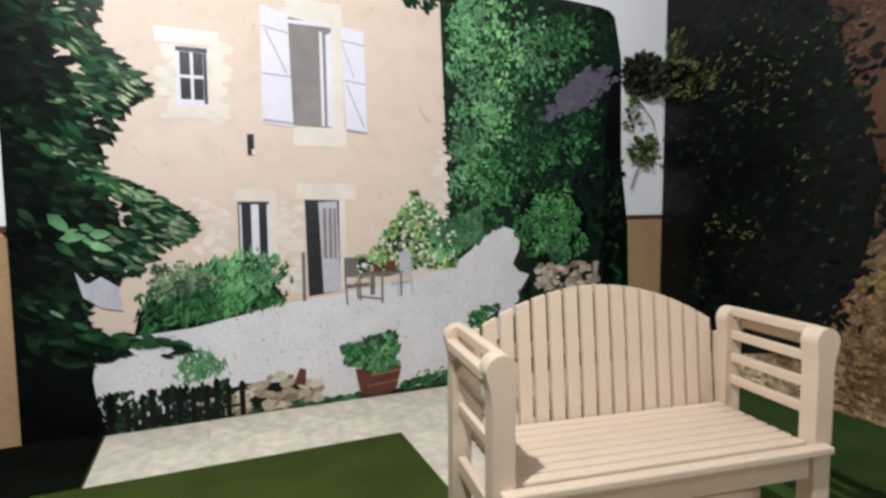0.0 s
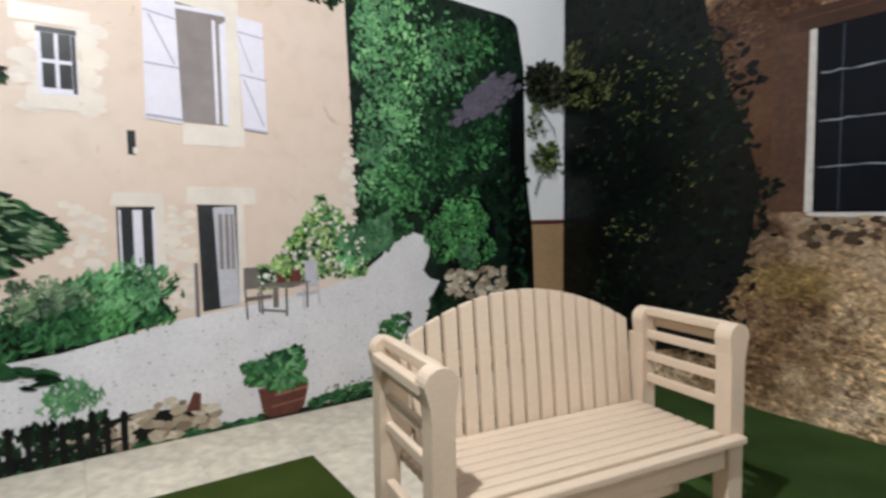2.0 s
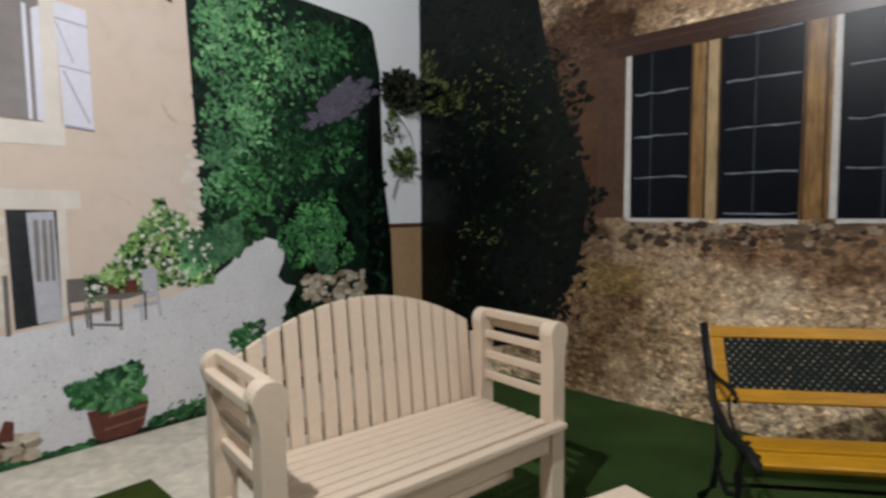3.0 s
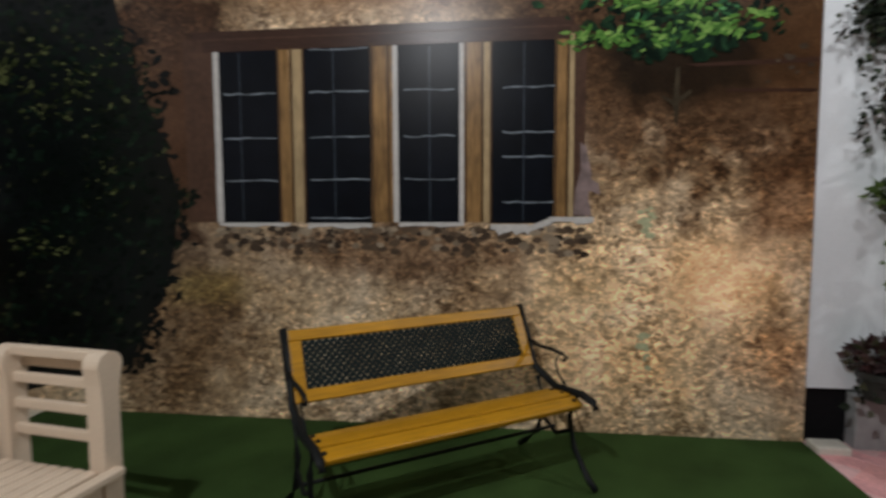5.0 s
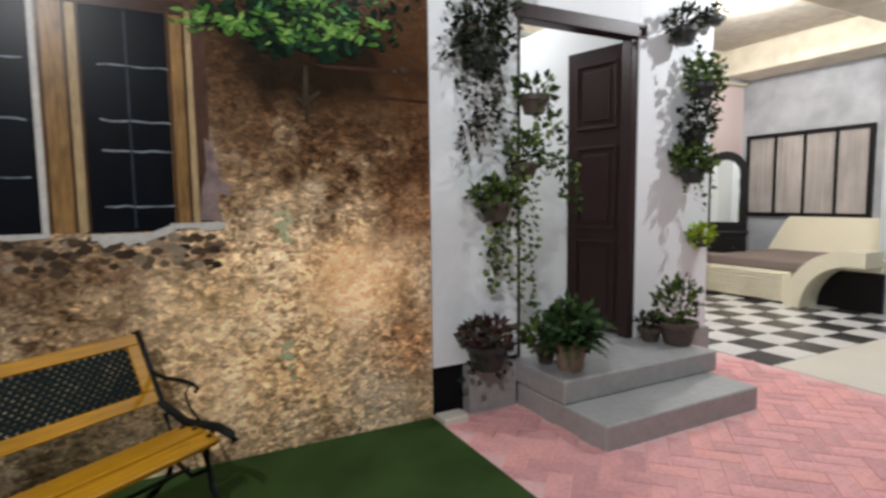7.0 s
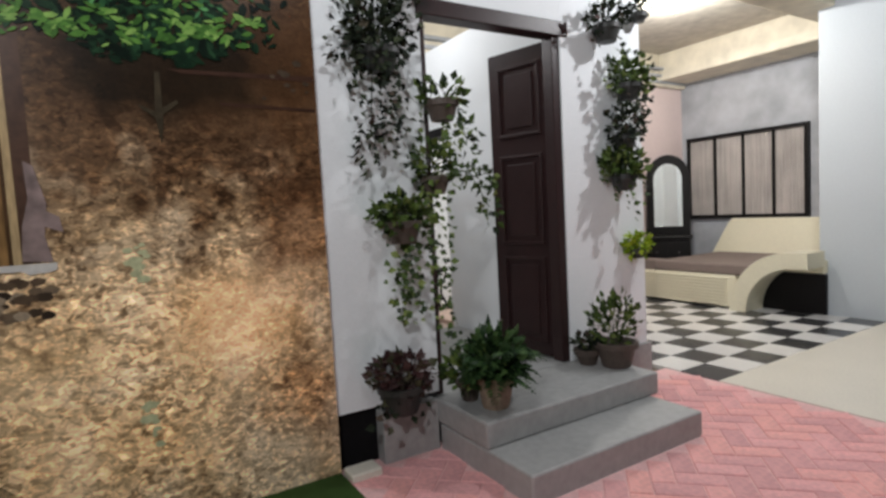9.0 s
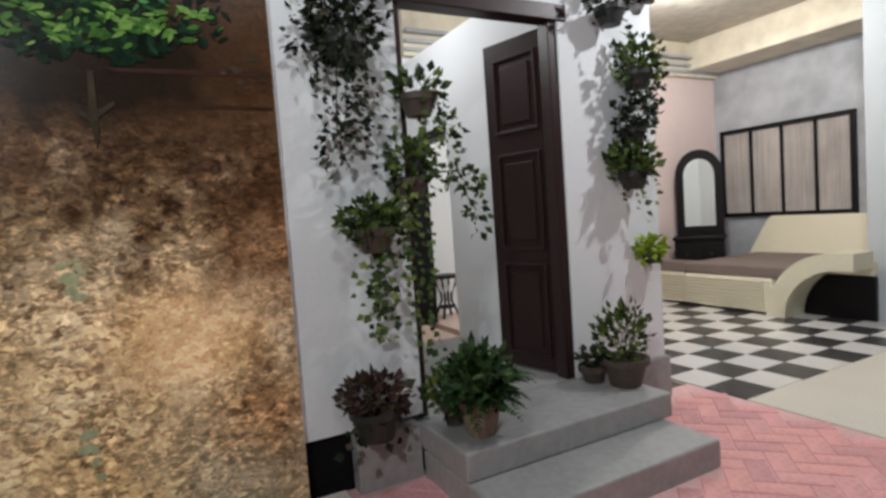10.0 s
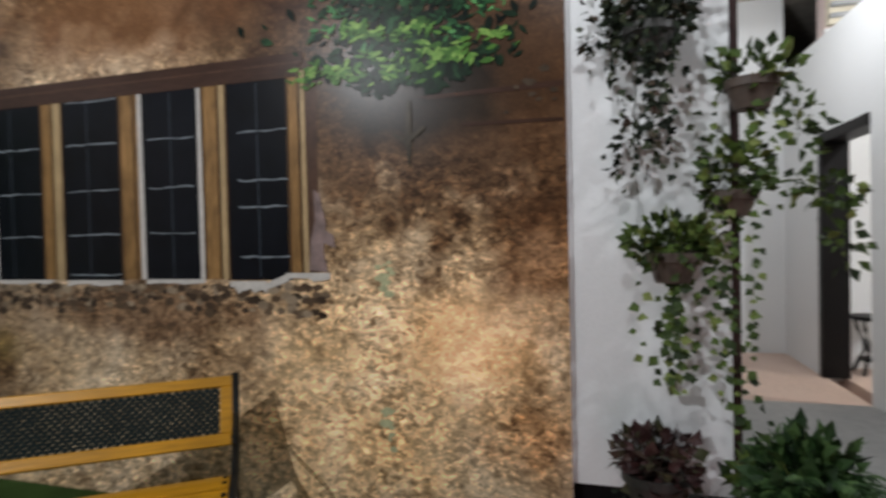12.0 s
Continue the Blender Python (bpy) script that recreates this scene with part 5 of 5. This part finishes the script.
def fronds(plant, n, base, length, rise, seed):
    """Arching fern fronds set with narrow leaflets."""
    rr = random.Random(seed)
    for _ in range(n):
        bm = bmesh.new()
        a, ln, up = rr.uniform(0, 6.283), length * rr.uniform(0.6, 1.1), rise * rr.uniform(0.15, 1.2)
        d = Vector((math.cos(a), math.sin(a), 0))
        side = Vector((-d.y, d.x, 0))
        at = lambda q: Vector((0, 0, base)) + d * (0.02 + ln * 0.75 * q) + Vector((0, 0, up * q - (0.10 + up * 0.45) * q * q))
        tube([at(q / 5) for q in range(6)], 0.003, 4, bm, taper=0.001)
        for k in range(2, 15):
            q = k / 14
            w = 0.055 * math.sin(math.pi * min(1.0, 0.18 + 0.8 * q)) + 0.012
            for sg in (-1, 1):
                add_leaf(bm, at(q), side * sg + d * 0.5 + Vector((0, 0, rr.uniform(-0.25, 0.1))), Vector((0, 0, 1)), w, w * 0.24)
        part("frond", bm, M["leaf_fern"], plant)


step_fern = floor_pot(pose(3.19, -1.665, 0.262, 0, 0, 20), 0.098, 0.17, "leaf_fern", 300, (0.14, 0.15, 0.15), 0.07, "bushy green plant in a terracotta pot on the step", up=0.7, seed=2)
fronds(step_fern, 46, 0.17, 0.30, 0.35, 2)
floor_pot(pose(3.36, -1.62, 0.262), 0.06, 0.11, "leaf_green", 160, (0.10, 0.14, 0.10), 0.07, "small green plant in a brown pot beside the wall", "brown_pot", up=0.2, seed=12)
floor_pot(pose(3.27, -2.655, 0.262), 0.122, 0.155, "leaf_green", 260, (0.14, 0.16, 0.17), 0.05, "sparse small-leaved plant in a wide brown pot", "brown_pot", lift=0.04, up=0.9, seed=3)
floor_pot(pose(3.415, -2.56, 0.262), 0.075, 0.10, "leaf_dark", 90, (0.10, 0.10, 0.06), 0.05, "dark low plant in a brown pot beside the wall", "brown_pot", seed=4)


def wall_basket(y, z, r, pot, leaf, n, radii, size, label, strands=0, length=0.4, vine="leaf_green", seed=1, up=0.3, sprays=()):
    """A half-round pot hung on the wall, with its wire and its plant."""
    rr = random.Random(seed)
    x = PORCH_X - r - 0.015
    p = thing("wall_basket", pose(x, y, z), label, "hanging plant", "plant baskets on the porch wall")
    part("pot", pot_shape(r, r * 1.25, 0.006), M[pot], p)
    part("soil", lathe([(0.0, r * 1.25 - 0.02), (r * 0.88, r * 1.25 - 0.02), (r * 0.86, r * 1.25 - 0.012), (0.0, r * 1.25 - 0.01)], 14), M["soil"], p)
    hk = r * 1.25
    part("hanger", tube([(r + 0.012, 0, hk + 0.10), (r * 0.5, 0, hk + 0.10), (0.0, r * 0.9, hk - 0.01)], 0.0025, 5), M["wire"], p)
    part("hanger", tube([(r * 0.5, 0, hk + 0.10), (0.0, -r * 0.9, hk - 0.01)], 0.0025, 5), M["wire"], p)
    part("leaves", leaf_cloud(rr, n, (0, 0, hk + radii[2] * 0.4), radii, size, 0.36, up, hug=r + 0.012), M[leaf], p, kind="stuff")
    for dy, dz, ry, rz, k in sprays:
        part("spray", leaf_cloud(rr, k, (r * 0.3, dy, dz), (0.07, ry, rz), size * 0.9, 0.36, -0.2, hug=r + 0.012), M[vine], p, kind="stuff")
        part("spray_stem", tube([(0, 0, hk), (0, dy * 0.6, hk + 0.03), (r * 0.3, dy, dz)], 0.003, 5), M[vine], p)
    if strands:
        st = [(rr.uniform(-r, r * 0.7), rr.uniform(-r, r) * 1.4, hk - rr.uniform(0, 0.04)) for _ in range(strands)]
        part("trailing_vines", vine_leaves(rr, st, length, size * 0.85), M[vine], p, kind="stuff")
    return p


wall_basket(-1.235, 0.275, 0.115, "dark_pot", "leaf_red", 210, (0.13, 0.16, 0.11), 0.06, "purple-leaved plant in a grey wall pot", 8, 0.16, "leaf_dark", 21)
wall_basket(-1.31, 1.12, 0.09, "brown_pot", "leaf_green", 250, (0.13, 0.17, 0.09), 0.052, "bright green trailing ivy in a wall pot", 13, 0.45, "leaf_green", 22)
wall_basket(-1.58, 1.74, 0.085, "brown_pot", "leaf_green", 90, (0.11, 0.14, 0.08), 0.055, "green ivy in a brown bowl by the doorway", 8, 0.40, "leaf_green", 23, sprays=((-0.16, -0.08, 0.07, 0.22, 46),))
wall_basket(-1.24, 1.96, 0.09, "dark_pot", "leaf_dark", 430, (0.13, 0.16, 0.26), 0.05, "dark drooping plant in a wall pot", 14, 0.55, "leaf_dark", 24, -0.2, sprays=((0.17, 0.16, 0.08, 0.22, 60), (0.06, -0.3, 0.12, 0.2, 70)))
wall_basket(-1.40, 2.38, 0.10, "dark_pot", "leaf_dark", 300, (0.14, 0.2, 0.13), 0.05, "dark bushy plant in a high wall pot", 10, 0.35, "leaf_dark", 25)
wall_basket(-1.52, 1.36, 0.075, "brown_pot", "leaf_green", 150, (0.12, 0.12, 0.15), 0.05, "green leafy plant in a brown wall pot", 9, 0.80, "leaf_green", 26, sprays=((-0.30, 0.08, 0.12, 0.07, 60), (-0.36, -0.08, 0.06, 0.12, 30)))
wall_basket(-2.84, 2.28, 0.085, "dark_pot", "leaf_dark", 190, (0.11, 0.16, 0.11), 0.045, "dark small-leaved plant in a black wall pot", 4, 0.15, "leaf_dark", 27)
wall_basket(-3.03, 1.93, 0.085, "dark_pot", "leaf_green", 240, (0.13, 0.17, 0.15), 0.05, "bushy green plant in a dark wall pot", 9, 0.40, "leaf_dark", 28, sprays=((-0.2, 0.05, 0.06, 0.16, 50),))
wall_basket(-3.00, 1.62, 0.07, "dark_pot", "leaf_dark", 170, (0.11, 0.15, 0.14), 0.05, "dark green plant in a half-hidden wall pot", 8, 0.3, "leaf_dark", 31)
wall_basket(-2.96, 1.34, 0.085, "dark_pot", "leaf_green", 230, (0.12, 0.15, 0.13), 0.06, "broad-leaved green plant in a dark wall pot", 4, 0.25, "leaf_green", 29)
wall_basket(-3.12, 0.88, 0.05, "dark_pot", "leaf_lime", 150, (0.08, 0.10, 0.08), 0.045, "lime yellow plant in a small black wall pot", 0, 0.2, "leaf_lime", 30)


wall_basket(-3.20, 2.46, 0.05, "dark_pot", "leaf_dark", 70, (0.07, 0.09, 0.07), 0.04, "small dark plant in a black wall pot", 0, 0.2, "leaf_dark", 33)

# ---- side table inside the doorway ----
side = thing("side_table", pose(5.95, -2.97, 0.234), "small black side table with curved legs beyond the inner doorway", "table")
part("tabletop", lathe([(0.0, 0.40), (0.13, 0.40), (0.14, 0.412), (0.135, 0.43), (0.0, 0.432)], 20), M["black_wood"], side)
part("lower_shelf", lathe([(0.0, 0.10), (0.09, 0.10), (0.095, 0.115), (0.0, 0.118)], 16), M["black_wood"], side)
for k in range(4):
    ax, ay = math.cos(math.pi / 4 + k * math.pi / 2), math.sin(math.pi / 4 + k * math.pi / 2)
    part("leg", tube([(ax * r, ay * r, z) for r, z in ((0.115, 0.40), (0.10, 0.33), (0.055, 0.24), (0.05, 0.17), (0.085, 0.10), (0.11, 0.04), (0.125, 0.0))], 0.013, 6), M["black_wood"], side, smooth=True)


# ---- checker room furniture ----
def daybed(m):
    b = thing("daybed", m, "cream upholstered daybed with curved side and brown mattress", "bed")
    c = M["bed_cream"]
    part("base", box(-0.22, 0.82, 0.0, 1.4, 0.02, 0.38, 0.025), c, b)
    part("base_end", box(-0.85, -0.222, 0.0, 0.24, 0.02, 0.38, 0.02), c, b)
    for k in range(9):
        part("base_rib", box(-0.83, 0.72, -0.018, 0.002, 0.04 + k * 0.036, 0.064 + k * 0.036, 0.005), c, b)
    part("mattress", box(-0.22, 1.12, 0.01, 1.36, 0.381, 0.50, 0.02), M["mattress"], b, "grey-brown mattress")
    part("mattress_end", box(-0.84, -0.2205, 0.011, 0.235, 0.381, 0.4995, 0.006), M["mattress"], b, "grey-brown mattress")
    hb = prism([(-0.30, 0.0), (1.5, 0.0), (1.5, 0.50), (-0.10, 0.50), (-0.15, 0.44)], 0.10, Matrix.Translation((0, 1.34, 0.48)) @ pose(0, 0, 0, -20))
    part("headboard", hb, c, b, "slanted cream headboard")
    n = 12
    outer = [(1.42 - 0.64 * math.cos(k * math.pi / 2 / n), 0.66 * math.sin(k * math.pi / 2 / n)) for k in range(n + 1)] + [(1.58, 0.66)]
    inner = [(1.44 - 0.48 * math.cos(k * math.pi / 2 / n), 0.50 * math.sin(k * math.pi / 2 / n)) for k in range(n + 1)] + [(1.58, 0.50)]
    part("curved_side", prism(outer + inner[::-1], 0.34, pose(0, -0.06, 0)), c, b, "cream curved side panel")
    part("inner_side", box(1.13, 1.58, 0.29, 1.36, 0.42, 0.56, 0.02), c, b)
    # solid black filler that paints the shade under the arch
    part("recess_shade_block", box(0.95, 1.58, 0.30, 1.3, 0.0, 0.41), M["black_wood"], b, "black block standing in for shade under the side")
    return b


daybed(pose(5.25, -5.90, 0.002, 0, 0, 180))

dresser = thing("dressing_table", pose(5.75, -6.56, 0.002, 0, 0, 213), "black dressing table with an arched mirror", "dressing table")
part("cabinet", box(-0.28, 0.28, -0.2, 0.2, 0.06, 0.72, 0.008), M["black_wood"], dresser)
part("table_top", box(-0.30, 0.30, -0.22, 0.21, 0.72, 0.76, 0.006), M["black_wood"], dresser)
for x in (-0.27, 0.21):
    part("foot", box(x, x + 0.06, -0.18, 0.18, 0, 0.06, 0.003), M["black_wood"], dresser)
for k in range(2):
    dr = part("drawer", box(-0.27 + k * 0.275, -0.005 + k * 0.275, -0.212, -0.2, 0.42, 0.68, 0.004), M["black_wood"], dresser)
    part("knob", lathe([(0.0, 0), (0.012, 0.004), (0.012, 0.016), (0.0, 0.02)], 10, m=Matrix.Translation((-0.137 + k * 0.275, -0.212, 0.55)) @ pose(0, 0, 0, 90)), M["wire"], dr, "small metal knob")


def arch(w, z0, z1, n=14):
    r = w
    return [(-w, z0), (w, z0)] + [(r * math.cos(k * math.pi / n), z1 - r * 1.15 + r * 1.15 * math.sin(k * math.pi / n)) for k in range(n + 1)]


mf = prism(arch(0.28, 0.76, 1.86), 0.04, pose(0, 0.12, 0))
mr = part("mirror_frame", mf, M["black_wood"], dresser, "black arched mirror frame")
part("mirror_glass", prism(arch(0.18, 0.88, 1.74), 0.006, pose(0, 0.112, 0)), M["mirror"], mr, "mirror glass")

win = tagged(thing("window_1", Matrix(), "dark framed window with closed grey-beige curtains", "window"), kind="structure")
WX0, WX1, WZ0, WZ1 = 4.40, 6.05, 0.95, 2.12
part("window_frame", box(WX0, WX1, -7.5, -7.44, WZ1 - 0.05, WZ1), M["black_wood"], win)
part("window_frame", box(WX0, WX1, -7.5, -7.44, WZ0, WZ0 + 0.05), M["black_wood"], win)
for k in range(5):
    x = WX0 + k * (WX1 - WX0 - 0.05) / 4
    slim = 0.0 if k in (0, 4) else 0.016
    part("window_post", box(x + slim, x + 0.05 - slim, -7.5, -7.44, WZ0 + 0.05, WZ1 - 0.05), M["black_wood"], win)
for k in range(4):
    bm = bmesh.new()
    x0 = WX0 + 0.05 + k * (WX1 - WX0 - 0.05) / 4
    w = (WX1 - WX0 - 0.05) / 4 - 0.05
    cols = []
    for i in range(41):
        y = -7.475 + 0.010 * math.sin(i * 1.3)
        cols.append((bm.verts.new((x0 + w * i / 40, y, WZ0 + 0.05)), bm.verts.new((x0 + w * i / 40, y, WZ1 - 0.05))))
    for (a, c), (d, e) in zip(cols, cols[1:]):
        bm.faces.new((a, d, e, c))
    part("curtain", bm, M["curtain"], win, "grey-beige pleated curtain", smooth=True)

# lamps on the ceiling
for x, y, z, *_ in LAMPS:
    lp = thing("ceiling_lamp", pose(x, y, TOP), "white bulb in a small round ceiling holder", "lamp", "ceiling lamps")
    part("holder", lathe([(0.0, 0.0), (0.055, 0.0), (0.05, -0.03), (0.025, -0.05), (0.0, -0.05)], 16), M["lamp_shell"], lp)
    part("cord", tube([(0, 0, -0.05), (0, 0, min(-0.051, z + 0.10 - TOP))], 0.006, 6), M["lamp_shell"], lp)
    zb = z - TOP + 0.042
    part("bulb", lathe([(0.0, zb), (0.018, zb + 0.004), (0.030, zb + 0.018), (0.030, zb + 0.032), (0.016, zb + 0.056), (0.0, zb + 0.058)], 14), M["bulb"], lp, "glowing white bulb", smooth=True)


# ---- paving, tile by tile ----
def block_mesh(name, w, d, z0, z1, material, chamfer=0.004):
    bm = bmesh.new()
    ring = [(-w / 2, -d / 2), (w / 2, -d / 2), (w / 2, d / 2), (-w / 2, d / 2)]
    low = [bm.verts.new((x, y, z0)) for x, y in ring]
    mid = [bm.verts.new((x, y, z1 - chamfer)) for x, y in ring]
    top = [bm.verts.new((x - math.copysign(chamfer, x), y - math.copysign(chamfer, y), z1)) for x, y in ring]
    for a, b in ((low, mid), (mid, top)):
        for k in range(4):
            bm.faces.new((a[k], a[(k + 1) % 4], b[(k + 1) % 4], b[k]))
    bm.faces.new(top)
    me = bpy.data.meshes.new(name)
    bm.to_mesh(me)
    bm.free()
    me.materials.append(material)
    return me


def lay(name, me, parent, x, y, turn=0.0, dz=0.0):
    ob = new(name, me)
    ob.parent = parent
    ob.location, ob.rotation_euler = (x, y, dz), (0, 0, turn)
    return ob


rng = random.Random(9)
# sandy slabs along the garden mural and under the bench
slabs = tagged(thing("pavement_sandy", Matrix(), "sandy stone slabs between turf and garden mural", "paving"), kind="structure")
x = -0.18
while x < 3.45:
    w = rng.uniform(0.42, 0.58)
    w = min(w, 3.49 - x)
    y0, y1 = 3.306, 3.888
    lay("slab", block_mesh("slab", w - 0.0008, y1 - y0, -0.03, 0.003, M["sand_slab"], 0.0012), slabs, x + w / 2, (y0 + y1) / 2, 0, rng.uniform(-0.0015, 0.0015))
    x += w
# two black sheets laid over the floor to paint the shadow there
setting("shade_strip", box(-0.80, -0.186, 3.306, 3.885, -0.02, 0.0165), M["shade_floor"], "near-black sheet standing in for shade beside the sandy slabs", "floor")
setting("shade_strip_west", box(-0.80, -0.354, 1.9, 3.304, -0.02, 0.0165), M["shade_floor"], "near-black sheet standing in for shade beside the turf", "floor")
y = 1.41
while y < 3.28:
    d = min(rng.uniform(0.4, 0.55), 3.30 - y)
    lay("slab", block_mesh("slab", 0.735, d - 0.0008, -0.03, 0.003, M["sand_slab"], 0.0012), slabs, 1.58, y + d / 2, 0, rng.uniform(-0.0015, 0.0015))
    y += d

pave = tagged(thing("pavement_pink", Matrix(), "pink block paving in herringbone in front of the steps", "paving"), kind="structure")
pm = block_mesh("paver", 0.212, 0.102, -0.03, 0.0, M["paver"])
S = 0.108
ca, sa = math.cos(radians(45)), math.sin(radians(45))
for i in range(-60, 60):
    for j in range(-30, 30):
        # each row of the herringbone has one flat and one upright block in four cells
        for pu, pv, an in (((i + 1.0) * S, (i + 4 * j + 0.5) * S, 0.0), ((i + 3.5) * S, (i + 4 * j + 1.0) * S, math.pi / 2)):
            X, Y = 2.4 + ca * pu - sa * pv, -2.2 + sa * pu + ca * pv
            if not (1.15 < X < 3.50 and -3.50 < Y < -1.0) or (2.72 < X < 3.6 and -2.66 < Y < -1.50):
                continue
            lay("paver", pm, pave, X, Y, an + radians(45), rng.uniform(-0.0015, 0.0015))
setting("pavement_bed", box(0.2, 3.6, -3.558, -0.935, -0.034, -0.006), M["paver_bed"], "pale pink mortar bed under the paving", "paving")

chk = tagged(thing("floor_checker", Matrix(), "black and white checkered floor tiles", "floor"), kind="structure")
T = 0.30
tw, tb = block_mesh("tile", T - 0.004, T - 0.004, -0.03, 0.0, M["tile_white"], 0.001), block_mesh("tile", T - 0.004, T - 0.004, -0.03, 0.0, M["tile_black"], 0.001)
for i in range(10):
    for j in range(13):
        lay("tile", tw if (i + j) % 2 else tb, chk, 3.175 + T / 2 + i * T, -3.565 - T / 2 - j * T)
kerb = setting("kerb", box(3.38, 3.50, -1.10, -0.94, -0.03, 0.035, 0.01), M["cream_floor"], "cream stone kerb block at the turf's end", "kerb")
